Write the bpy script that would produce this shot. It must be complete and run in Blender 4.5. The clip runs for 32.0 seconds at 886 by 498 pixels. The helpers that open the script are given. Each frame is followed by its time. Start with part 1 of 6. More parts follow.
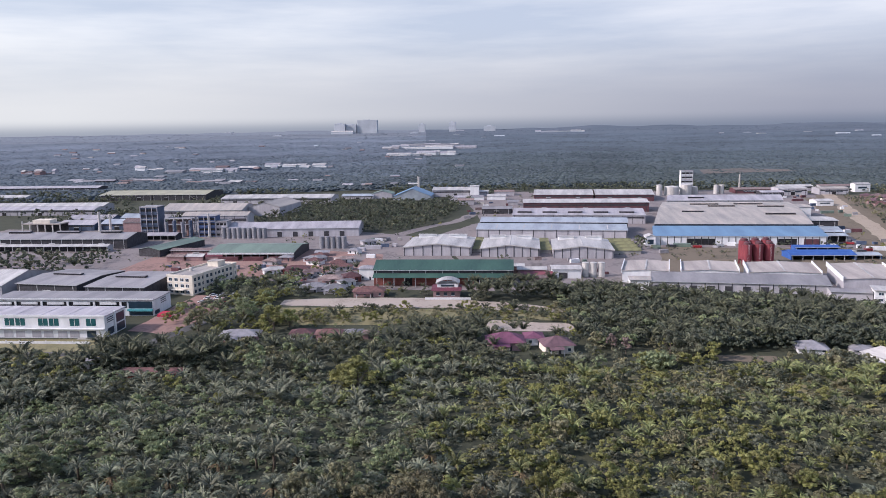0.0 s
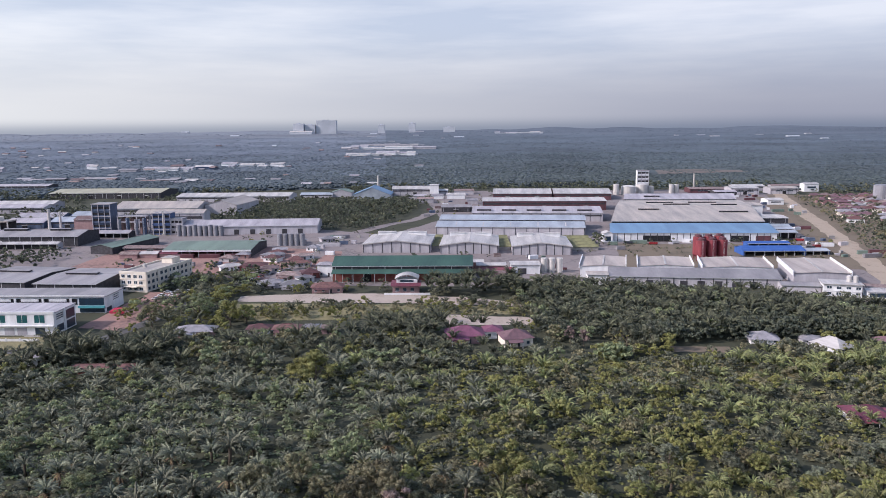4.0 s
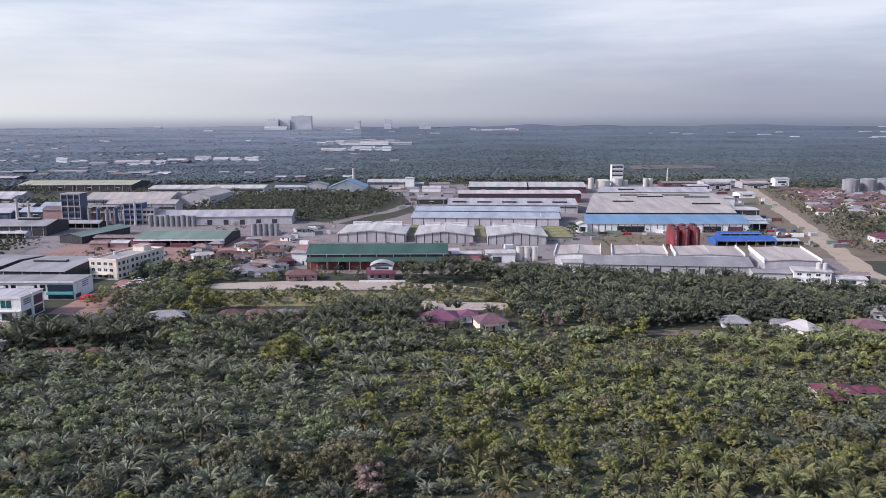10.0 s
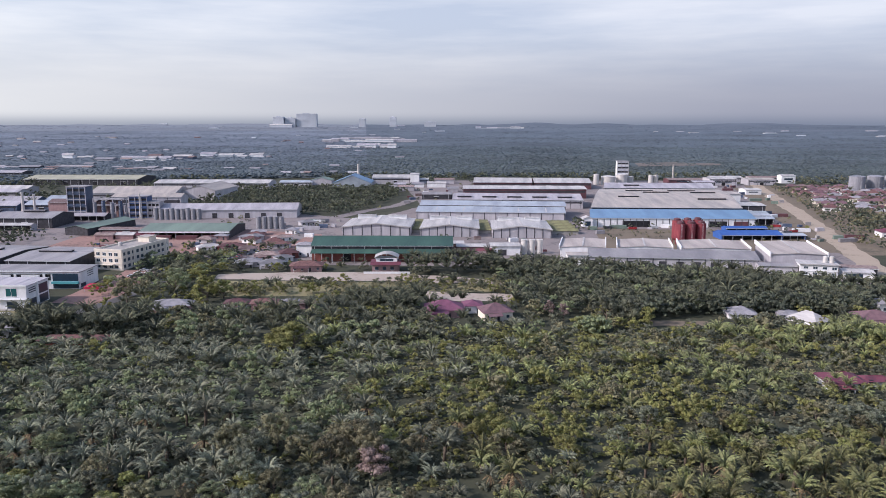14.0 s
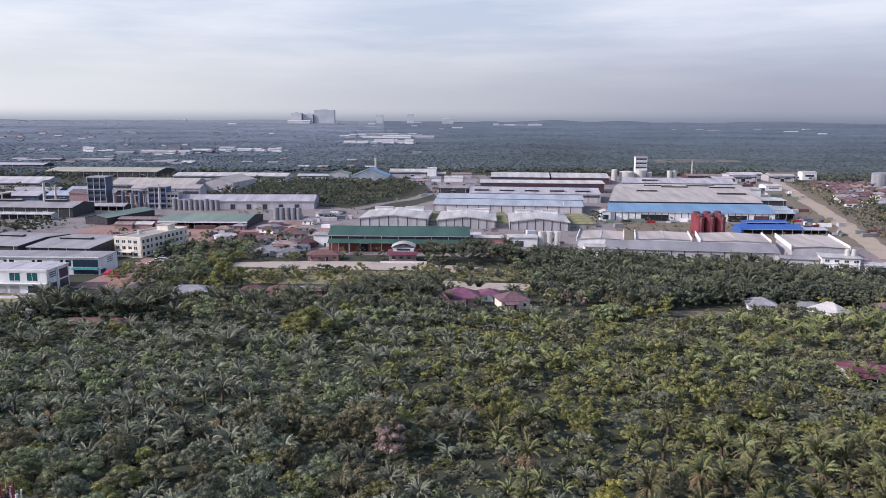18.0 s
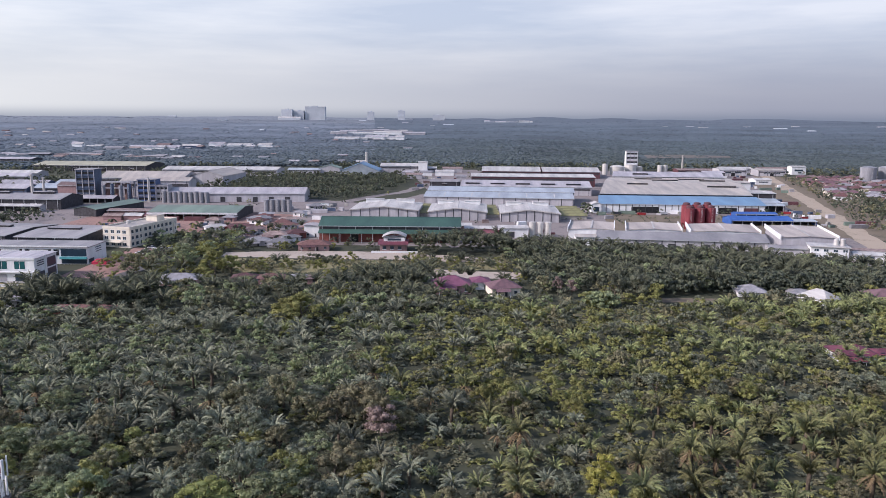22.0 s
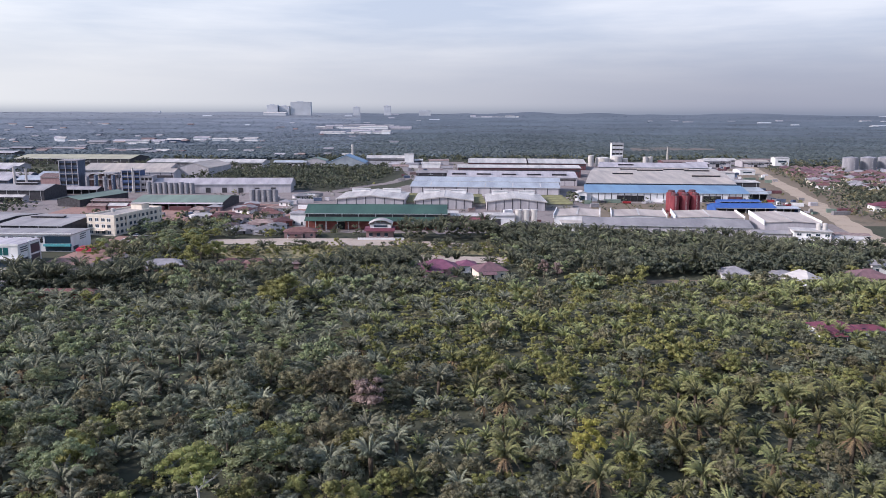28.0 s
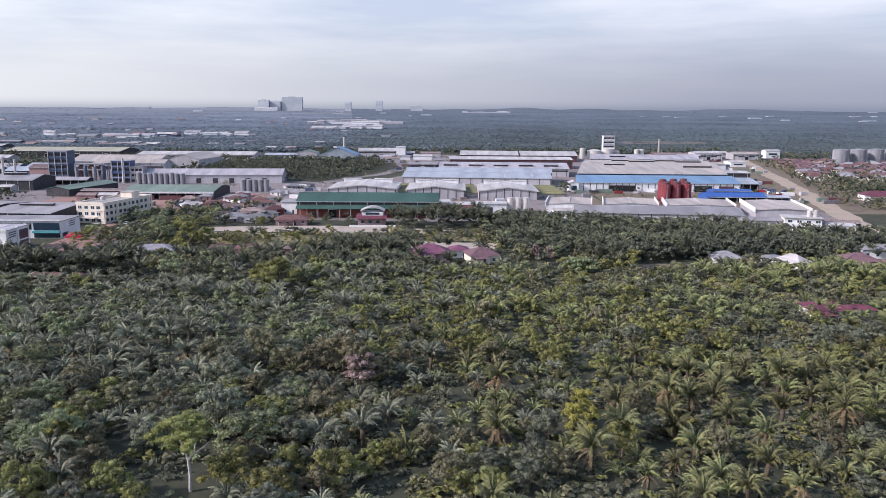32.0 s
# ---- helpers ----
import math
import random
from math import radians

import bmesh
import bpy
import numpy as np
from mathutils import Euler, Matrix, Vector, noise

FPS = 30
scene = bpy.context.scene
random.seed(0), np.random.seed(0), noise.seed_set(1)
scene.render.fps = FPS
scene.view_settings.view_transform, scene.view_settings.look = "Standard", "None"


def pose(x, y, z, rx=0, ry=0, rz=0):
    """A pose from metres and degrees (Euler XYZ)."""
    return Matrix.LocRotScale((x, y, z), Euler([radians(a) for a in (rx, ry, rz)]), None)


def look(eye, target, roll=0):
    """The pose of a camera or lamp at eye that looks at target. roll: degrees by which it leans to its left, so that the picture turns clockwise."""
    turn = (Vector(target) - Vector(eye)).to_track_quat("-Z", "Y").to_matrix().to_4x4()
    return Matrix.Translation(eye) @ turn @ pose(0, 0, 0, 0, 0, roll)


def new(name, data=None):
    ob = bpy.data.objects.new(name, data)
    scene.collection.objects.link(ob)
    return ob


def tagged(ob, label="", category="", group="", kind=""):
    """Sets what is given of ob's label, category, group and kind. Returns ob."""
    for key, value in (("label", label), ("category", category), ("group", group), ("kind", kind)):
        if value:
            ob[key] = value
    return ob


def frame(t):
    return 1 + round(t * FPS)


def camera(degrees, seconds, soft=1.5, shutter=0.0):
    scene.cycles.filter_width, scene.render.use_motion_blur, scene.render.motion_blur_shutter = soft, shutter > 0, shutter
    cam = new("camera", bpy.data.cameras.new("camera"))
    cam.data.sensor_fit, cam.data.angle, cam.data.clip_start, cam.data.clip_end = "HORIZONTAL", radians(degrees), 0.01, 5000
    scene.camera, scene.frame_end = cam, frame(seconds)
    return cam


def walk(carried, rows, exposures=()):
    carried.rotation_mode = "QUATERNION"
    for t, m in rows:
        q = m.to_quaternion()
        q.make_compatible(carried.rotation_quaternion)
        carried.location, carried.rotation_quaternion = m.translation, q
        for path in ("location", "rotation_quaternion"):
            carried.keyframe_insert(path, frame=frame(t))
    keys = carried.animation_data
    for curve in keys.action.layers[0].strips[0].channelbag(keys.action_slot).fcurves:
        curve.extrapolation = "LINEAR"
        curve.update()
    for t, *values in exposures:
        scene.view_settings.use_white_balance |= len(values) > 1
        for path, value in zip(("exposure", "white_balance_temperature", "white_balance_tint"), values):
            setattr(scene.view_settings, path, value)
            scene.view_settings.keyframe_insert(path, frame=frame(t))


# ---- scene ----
cam = camera(61.0, 32.0, soft=0.8)
# seconds, eye (metres), pitch, lean, yaw (degrees)
PATH = [
    (0, -0.00, 0.00, 90.00, -9.38, -0.92, 0.00),
    (0.5, 0.04, 0.01, 89.62, -9.40, -0.84, -0.41),
    (1, 0.07, 0.01, 89.23, -9.46, -0.86, -1.17),
    (1.5, 0.10, 0.02, 88.83, -9.45, -0.81, -1.74),
    (2, 0.15, 0.03, 88.44, -9.30, -0.86, -1.53),
    (2.5, 0.20, 0.05, 88.05, -9.33, -0.80, -1.70),
    (3, 0.25, 0.06, 87.64, -9.28, -0.77, -2.32),
    (3.5, 0.29, 0.06, 87.19, -9.28, -0.62, -3.00),
    (5.5, 0.41, 0.04, 85.26, -9.41, -0.43, -3.13),
    (6, 0.43, 0.03, 84.80, -9.29, -0.50, -3.05),
    (6.5, 0.46, 0.01, 84.33, -9.26, -0.43, -3.44),
    (7, 0.48, -0.00, 83.86, -9.36, -0.45, -3.41),
    (7.5, 0.50, -0.01, 83.41, -9.45, -0.42, -3.45),
    (8, 0.51, -0.02, 82.98, -9.47, -0.19, -4.19),
    (8.5, 0.51, -0.02, 82.54, -9.37, -0.27, -4.75),
    (9, 0.52, -0.02, 82.10, -9.44, -0.36, -4.57),
    (9.5, 0.52, -0.03, 81.64, -9.43, -0.14, -4.70),
    (10, 0.52, -0.06, 81.21, -9.50, -0.14, -4.96),
    (10.5, 0.52, -0.09, 80.78, -9.45, -0.12, -5.10),
    (11, 0.51, -0.11, 80.33, -9.57, -0.05, -5.21),
    (11.5, 0.50, -0.10, 79.87, -9.55, -0.12, -4.93),
    (12, 0.48, -0.07, 79.40, -9.48, -0.07, -4.78),
    (12.5, 0.46, -0.02, 78.91, -9.59, -0.06, -4.55),
    (13, 0.44, 0.02, 78.44, -9.56, -0.06, -4.63),
    (13.5, 0.41, 0.06, 78.00, -9.62, 0.02, -4.64),
    (15.5, 0.25, 0.13, 76.11, -9.50, 0.14, -4.11),
    (16, 0.21, 0.13, 75.60, -9.71, 0.17, -3.58),
    (16.5, 0.17, 0.14, 75.10, -9.76, 0.22, -3.30),
    (17, 0.15, 0.14, 74.60, -9.83, 0.26, -3.29),
    (17.5, 0.12, 0.14, 74.10, -9.75, 0.19, -3.14),
    (18, 0.09, 0.12, 73.58, -9.79, 0.31, -3.35),
    (18.5, 0.07, 0.10, 73.05, -9.78, 0.32, -3.45),
    (19, 0.04, 0.08, 72.53, -9.90, 0.30, -3.36),
    (19.5, 0.03, 0.05, 72.05, -9.82, 0.36, -3.42),
    (20, 0.06, 0.04, 71.57, -9.85, 0.42, -3.66),
    (20.5, 0.09, 0.02, 71.08, -9.78, 0.43, -3.85),
    (21, 0.13, 0.02, 70.56, -9.92, 0.36, -3.83),
    (21.5, 0.18, 0.01, 70.03, -10.02, 0.37, -3.90),
    (22, 0.20, 0.01, 69.51, -9.97, 0.41, -4.04),
    (22.5, 0.21, -0.01, 69.01, -9.93, 0.41, -3.91),
    (23, 0.20, -0.05, 68.57, -10.04, 0.45, -3.50),
    (23.5, 0.18, -0.13, 68.22, -10.08, 0.42, -3.37),
    (24, 0.19, -0.26, 67.93, -10.03, 0.49, -3.83),
    (24.5, 0.20, -0.44, 67.61, -10.12, 0.48, -5.21),
    (26.5, 0.24, -1.38, 66.11, -10.02, 0.32, -5.95),
    (27, 0.26, -1.54, 65.68, -10.33, 0.38, -5.31),
    (27.5, 0.26, -1.62, 65.21, -10.29, 0.32, -5.16),
    (28, 0.26, -1.66, 64.69, -10.26, 0.30, -5.06),
    (28.5, 0.26, -1.68, 64.15, -10.40, 0.24, -5.10),
    (29, 0.27, -1.70, 63.59, -10.38, 0.35, -5.50),
    (29.5, 0.27, -1.70, 63.01, -10.36, 0.33, -5.67),
    (30, 0.25, -1.71, 62.42, -10.37, 0.35, -5.61),
    (30.5, 0.24, -1.72, 61.79, -10.46, 0.38, -5.53),
    (31, 0.23, -1.74, 61.18, -10.43, 0.36, -5.31),
    (31.5, 0.23, -1.77, 60.57, -10.44, 0.45, -5.67),
    (32, 0.24, -1.79, 59.94, -10.53, 0.34, -5.69),
]


def aim(x, y, z, pitch, lean, yaw):
    """Camera pose from eye, pitch, lean to the left and yaw."""
    return pose(x, y, z, 90 + pitch, 0, yaw) @ pose(0, 0, 0, 0, 0, lean)


walk(cam, [(t, aim(*row)) for t, *row in PATH], exposures=[(0, 0.05, 5880, 20), (22, 0.06, 5880, 20), (32, 0.15, 5850, 20)])

# ---- sky, sun ----
SUN_AZ, SUN_EL = radians(-103), radians(31)      # to the left of the view, height over the horizon
sun_dir = Vector((math.sin(SUN_AZ) * math.cos(SUN_EL), math.cos(SUN_AZ) * math.cos(SUN_EL), math.sin(SUN_EL)))
sun = new("sun", bpy.data.lights.new("sun", "SUN"))
sun.data.energy, sun.data.angle, sun.data.color = 4.3, radians(2.5), (1.0, 0.875, 0.75)
sun.matrix_world = look((0, 0, 400), Vector((0, 0, 400)) - sun_dir)

world = bpy.data.worlds.new("hazy_sky")
scene.world = world
world.use_nodes = True


def build_world():
    nt = world.node_tree
    nt.nodes.clear()
    N, L = nt.nodes.new, nt.links.new
    out, bg = N("ShaderNodeOutputWorld"), N("ShaderNodeBackground")
    L(bg.outputs[0], out.inputs[0])
    sky = N("ShaderNodeTexSky")
    sky.sky_type, sky.sun_disc = "NISHITA", False
    sky.sun_elevation, sky.sun_rotation = SUN_EL, SUN_AZ
    sky.air_density, sky.dust_density = 1.2, 2.0
    tc, sep = N("ShaderNodeTexCoord"), N("ShaderNodeSeparateXYZ")
    L(tc.outputs["Generated"], sep.inputs[0])
    # flattened direction for streaky stratus
    flat = N("ShaderNodeMapping")
    flat.inputs["Scale"].default_value = (1.6, 1.6, 13.0)
    L(tc.outputs["Generated"], flat.inputs[0])
    n1 = N("ShaderNodeTexNoise")
    n1.inputs["Scale"].default_value, n1.inputs["Detail"].default_value, n1.inputs["Roughness"].default_value = 1.7, 5, 0.55
    L(flat.outputs[0], n1.inputs["Vector"])
    ramp = N("ShaderNodeValToRGB")
    ramp.color_ramp.elements[0].position, ramp.color_ramp.elements[1].position = 0.36, 0.66
    ramp.color_ramp.elements[0].color, ramp.color_ramp.elements[1].color = (0.58, 0.64, 0.69, 1), (0.87, 0.885, 0.845, 1)
    L(n1.outputs["Fac"], ramp.inputs[0])
    mul = N("ShaderNodeMix")
    mul.data_type, mul.blend_type = "RGBA", "MULTIPLY"
    mul.inputs["Factor"].default_value = 1.0
    strength = N("ShaderNodeMix")
    strength.data_type = "RGBA"
    # thinner cloud and bluer sky overhead
    high = N("ShaderNodeMapRange")
    high.inputs["From Min"].default_value, high.inputs["From Max"].default_value = 0.22, 0.55
    high.inputs["To Min"].default_value, high.inputs["To Max"].default_value = 0.12, 0.9
    L(sep.outputs["Z"], high.inputs["Value"])
    L(high.outputs[0], strength.inputs["Factor"])
    L(ramp.outputs[0], strength.inputs["A"])
    dim = N("ShaderNodeVectorMath")
    dim.operation = "SCALE"
    dim.inputs["Scale"].default_value = 0.2
    L(sky.outputs[0], dim.inputs[0])
    L(dim.outputs[0], strength.inputs["B"])
    # haze towards the horizon: warm on the sun's side, mauve away from it
    side = N("ShaderNodeMapRange")
    side.inputs["From Min"].default_value, side.inputs["From Max"].default_value = -0.45, 0.45
    L(sep.outputs["X"], side.inputs["Value"])
    haze = N("ShaderNodeMix")
    haze.data_type = "RGBA"
    haze.inputs["A"].default_value, haze.inputs["B"].default_value = (0.75, 0.76, 0.70, 1), (0.385, 0.402, 0.43, 1)
    L(side.outputs[0], haze.inputs["Factor"])
    low = N("ShaderNodeMapRange")
    low.interpolation_type = "SMOOTHSTEP"
    low.inputs["From Min"].default_value, low.inputs["From Max"].default_value = 0.13, 0.0
    L(sep.outputs["Z"], low.inputs["Value"])
    mixh = N("ShaderNodeMix")
    mixh.data_type = "RGBA"
    L(low.outputs[0], mixh.inputs["Factor"])
    L(strength.outputs["Result"], mixh.inputs["A"])
    L(haze.outputs["Result"], mixh.inputs["B"])
    # the sky is brighter on the sun's side
    glow, glowmul = N("ShaderNodeMix"), N("ShaderNodeMix")
    glow.data_type = glowmul.data_type = "RGBA"
    glow.inputs["A"].default_value, glow.inputs["B"].default_value = (1.02, 1.015, 0.985, 1), (0.90, 0.90, 0.91, 1)
    L(side.outputs[0], glow.inputs["Factor"])
    glowmul.blend_type = "MULTIPLY"
    glowmul.inputs["Factor"].default_value = 1.0
    L(mixh.outputs["Result"], glowmul.inputs["A"])
    L(glow.outputs["Result"], glowmul.inputs["B"])
    under = N("ShaderNodeMapRange")
    under.interpolation_type = "SMOOTHERSTEP"
    under.inputs["From Min"].default_value, under.inputs["From Max"].default_value = 0.016, -0.009
    L(sep.outputs["Z"], under.inputs["Value"])
    land = N("ShaderNodeMix")
    land.data_type = "RGBA"
    murk = N("ShaderNodeMix")
    murk.data_type = "RGBA"
    murk.inputs["A"].default_value, murk.inputs["B"].default_value = (0.36, 0.39, 0.405, 1), (0.21, 0.245, 0.29, 1)
    L(side.outputs[0], murk.inputs["Factor"])
    L(murk.outputs["Result"], land.inputs["B"])
    L(under.outputs[0], land.inputs["Factor"])
    L(glowmul.outputs["Result"], land.inputs["A"])
    L(land.outputs["Result"], bg.inputs["Color"])
    bg.inputs["Strength"].default_value = 1.0


build_world()

# ---- materials ----
MATS = {}


def material(name, color, rough=0.8, vary=0.15, scale=0.4, streak=None, metal=0.0, spec=0.3, bump=0.0, color2=None, island=0.0, obj=0.0, fine=0.0, sheen=0.0, through_leaf=0.0):
    """Principled surface with two scales of variation; streak stretches the grain along one axis."""
    if name in MATS:
        return MATS[name]
    m = bpy.data.materials.new(name)
    m.use_nodes = True
    nt = m.node_tree
    N, L = nt.nodes.new, nt.links.new
    b = nt.nodes["Principled BSDF"]
    b.inputs["Roughness"].default_value, b.inputs["Metallic"].default_value = rough, metal
    b.inputs["Specular IOR Level"].default_value = spec
    tc = N("ShaderNodeTexCoord")
    mp = N("ShaderNodeMapping")
    L(tc.outputs["Object"], mp.inputs[0])
    if streak:
        mp.inputs["Scale"].default_value = streak
    n1, n2 = N("ShaderNodeTexNoise"), N("ShaderNodeTexNoise")
    n1.inputs["Scale"].default_value, n1.inputs["Detail"].default_value = scale, 4
    n2.inputs["Scale"].default_value, n2.inputs["Detail"].default_value = scale * 9, 3
    L(mp.outputs[0], n1.inputs["Vector"])
    L(mp.outputs[0], n2.inputs["Vector"])
    add = N("ShaderNodeMath")
    add.operation = "MULTIPLY_ADD"
    add.inputs[1].default_value = 0.4 + fine
    L(n2.outputs["Fac"], add.inputs[0])
    L(n1.outputs["Fac"], add.inputs[2])
    c = Vector(color)
    c2 = Vector(color2) if color2 else c * (1 - 2.2 * vary)
    ramp = N("ShaderNodeValToRGB")
    ramp.color_ramp.elements[0].position, ramp.color_ramp.elements[1].position = 0.5, 0.92
    ramp.color_ramp.elements[0].color, ramp.color_ramp.elements[1].color = (*c2, 1), (*(c * (1 + vary)), 1)
    L(add.outputs[0], ramp.inputs[0])
    last = ramp.outputs[0]
    for amount, socket in ((island, "geo"), (obj, "obj")):
        if amount:
            src = N("ShaderNodeNewGeometry").outputs["Random Per Island"] if socket == "geo" else N("ShaderNodeObjectInfo").outputs["Random"]
            rng = N("ShaderNodeMapRange")
            rng.inputs["To Min"].default_value, rng.inputs["To Max"].default_value = 1 - amount, 1 + amount
            L(src, rng.inputs["Value"])
            hsv = N("ShaderNodeHueSaturation")
            L(rng.outputs[0], hsv.inputs["Value"])
            hue = N("ShaderNodeMapRange")
            hue.inputs["To Min"].default_value, hue.inputs["To Max"].default_value = 0.5 - 0.06 * amount, 0.5 + 0.06 * amount
            L(src, hue.inputs["Value"])
            L(hue.outputs[0], hsv.inputs["Hue"])
            L(last, hsv.inputs["Color"])
            last = hsv.outputs[0]
    L(last, b.inputs["Base Color"])
    if bump:
        bp = N("ShaderNodeBump")
        bp.inputs["Strength"].default_value, bp.inputs["Distance"].default_value = 0.6, bump
        L(n2.outputs["Fac"], bp.inputs["Height"])
        L(bp.outputs[0], b.inputs["Normal"])
    # bluish sheen that mimics haze on the far woods
    if sheen:
        b.inputs["Sheen Weight"].default_value, b.inputs["Sheen Roughness"].default_value = sheen, 0.6
        b.inputs["Sheen Tint"].default_value = (0.62, 0.72, 0.92, 1)
    if through_leaf:
        tl, mx = N("ShaderNodeBsdfTranslucent"), N("ShaderNodeMixShader")
        mx.inputs[0].default_value = through_leaf
        L(last, tl.inputs["Color"])
        L(b.outputs[0], mx.inputs[1])
        L(tl.outputs[0], mx.inputs[2])
        L(mx.outputs[0], nt.nodes["Material Output"].inputs[0])
    MATS[name] = m
    return m


white_roof = material("white_metal_roof", (0.484, 0.470, 0.456), 0.55, 0.10, 0.16, (1, 0.12, 1), color2=(0.279, 0.274, 0.279), fine=0.1, obj=0.08)
cream_roof = material("cream_metal_roof", (0.43, 0.385, 0.345), 0.6, 0.10, 0.16, (1, 0.12, 1), color2=(0.270, 0.256, 0.246), obj=0.06)
grey_roof = material("grey_metal_roof", (0.279, 0.270, 0.279), 0.6, 0.12, 0.12, (1, 0.2, 1), color2=(0.195, 0.191, 0.205), obj=0.12)
tan_roof = material("weathered_tan_metal_roof", (0.42, 0.375, 0.345), 0.65, 0.10, 0.16, (1, 0.12, 1), color2=(0.29, 0.26, 0.245), obj=0.06)
lilac_roof = material("pale_lilac_metal_roof", (0.419, 0.400, 0.428), 0.55, 0.10, 0.16, (1, 0.12, 1), color2=(0.260, 0.251, 0.279), obj=0.12)
pale_blue_roof = material("pale_blue_metal_roof", (0.33, 0.375, 0.42), 0.55, 0.1, 0.12, (1, 0.25, 1), color2=(0.24, 0.27, 0.315), obj=0.1)
blue_roof = material("sky_blue_metal_roof", (0.15, 0.265, 0.40), 0.5, 0.08, 0.12, (1, 0.15, 1), color2=(0.115, 0.205, 0.33))
deep_blue = material("deep_blue_sheet", (0.045, 0.115, 0.35), 0.55, 0.15, 0.3, color2=(0.03, 0.085, 0.30))
green_roof = material("green_metal_roof", (0.050, 0.105, 0.084), 0.55, 0.12, 0.1, (1, 0.25, 1), color2=(0.034, 0.074, 0.064))
dull_green_roof = material("dull_green_metal_roof", (0.16, 0.22, 0.18), 0.6, 0.12, 0.1, (1, 0.25, 1), color2=(0.12, 0.16, 0.14))
yellow_green_roof = material("faded_yellow_green_roof", (0.205, 0.20, 0.10), 0.8, 0.2, 0.2, color2=(0.12, 0.125, 0.07))
maroon = material("maroon_painted_sheet", (0.125, 0.056, 0.066), 0.6, 0.15, 0.2)
red_paint = material("weathered_red_oxide_paint", (0.235, 0.052, 0.062), 0.6, 0.15, 0.5, (1, 1, 0.2), color2=(0.15, 0.03, 0.042))
red_tile = material("red_clay_tile_roof", (0.118, 0.060, 0.062), 0.85, 0.2, 0.6, color2=(0.07, 0.042, 0.044), obj=0.3, fine=0.2)
pink_roof = material("faded_crimson_metal_roof", (0.145, 0.046, 0.064), 0.7, 0.2, 0.4, color2=(0.085, 0.036, 0.054), obj=0.2, fine=0.2)
purple_roof = material("faded_purple_pink_roof", (0.165, 0.066, 0.108), 0.7, 0.2, 0.4, color2=(0.105, 0.046, 0.078), fine=0.2)
rust_roof = material("rusty_zinc_roof", (0.20, 0.155, 0.15), 0.75, 0.25, 0.5, color2=(0.10, 0.065, 0.06), obj=0.35, fine=0.2)
zinc_roof = material("grey_zinc_roof", (0.215, 0.21, 0.225), 0.55, 0.2, 0.5, color2=(0.15, 0.15, 0.16), obj=0.3, fine=0.2)
white_wall = material("white_painted_wall", (0.74, 0.75, 0.76), 0.7, 0.05, 0.3, (1, 1, 0.3), color2=(0.62, 0.63, 0.65))
grey_wall = material("grey_cladding_wall", (0.44, 0.43, 0.46), 0.7, 0.08, 0.3, (1, 1, 0.2), color2=(0.35, 0.34, 0.37), obj=0.1)
cream_wall = material("cream_painted_wall", (0.72, 0.67, 0.585), 0.75, 0.05, 0.3, (1, 1, 0.3), color2=(0.62, 0.57, 0.49))
red_wall = material("brick_red_wall", (0.21, 0.075, 0.065), 0.8, 0.15, 0.4)
blue_wall = material("steel_blue_cladding", (0.085, 0.115, 0.18), 0.6, 0.15, 0.3, color2=(0.05, 0.07, 0.115))
pink_wall = material("pink_rendered_wall", (0.33, 0.22, 0.22), 0.8, 0.1, 0.4)
dark = material("dark_opening", (0.02, 0.021, 0.025), 0.8, 0.2, 0.5)
# one dark grey for shed walls, doors, bands and recesses
shade = material("dark_grey_sheet", (0.055, 0.055, 0.065), 0.7, 0.2, 0.5)
teal_glass = material("teal_tinted_glass", (0.02, 0.10, 0.11), 0.12, 0.1, 0.5, spec=0.6)
blue_glass = material("dark_blue_tinted_glass", (0.015, 0.035, 0.06), 0.3, 0.1, 0.5, spec=0.6)
teal_panel = material("teal_cladding_panel", (0.10, 0.36, 0.40), 0.5, 0.06, 0.5)
steel = material("galvanised_steel", (0.50, 0.51, 0.53), 0.45, 0.1, 0.4, metal=0.3)
tank_paint = material("pale_tank_paint", (0.54, 0.53, 0.51), 0.55, 0.08, 0.3, (1, 1, 0.15), color2=(0.40, 0.39, 0.38))
tower_paint = material("chalky_white_render", (0.80, 0.82, 0.84), 0.8, 0.04, 0.05)
dull_steel = material("dull_weathered_steel", (0.25, 0.255, 0.28), 0.6, 0.12, 0.3, (1, 1, 0.15), color2=(0.16, 0.165, 0.19), obj=0.15)
concrete = material("weathered_concrete", (0.36, 0.35, 0.33), 0.85, 0.12, 0.3, color2=(0.26, 0.255, 0.245))
bark = material("grey_brown_bark", (0.14, 0.115, 0.09), 0.9, 0.2, 2.0)
palm_bark = material("palm_trunk_fibre", (0.10, 0.08, 0.06), 0.95, 0.25, 3.0)
frond_green = material("oil_palm_frond", (0.242, 0.250, 0.100), 0.55, 0.2, 0.25, color2=(0.061, 0.066, 0.048), island=0.26, obj=0.34, spec=0.10, through_leaf=0.2)
# darker frond colour for the palms beyond the plantation rows
belt_frond = material("darker_palm_frond", (0.155, 0.163, 0.100), 0.6, 0.2, 0.25, color2=(0.044, 0.053, 0.047), island=0.2, spec=0.08, through_leaf=0.2)
# frond colour with a bluish haze painted in, for the western palms
frond_hazed = material("haze_tinted_palm_frond", (0.277, 0.290, 0.194), 0.55, 0.2, 0.25, color2=(0.088, 0.099, 0.088), island=0.26, obj=0.34, spec=0.10, through_leaf=0.22)
leaf_fresh = material("fresh_green_foliage", (0.305, 0.341, 0.182), 0.55, 0.2, 0.3, color2=(0.161, 0.189, 0.121), island=0.22, obj=0.2, spec=0.1, through_leaf=0.38)
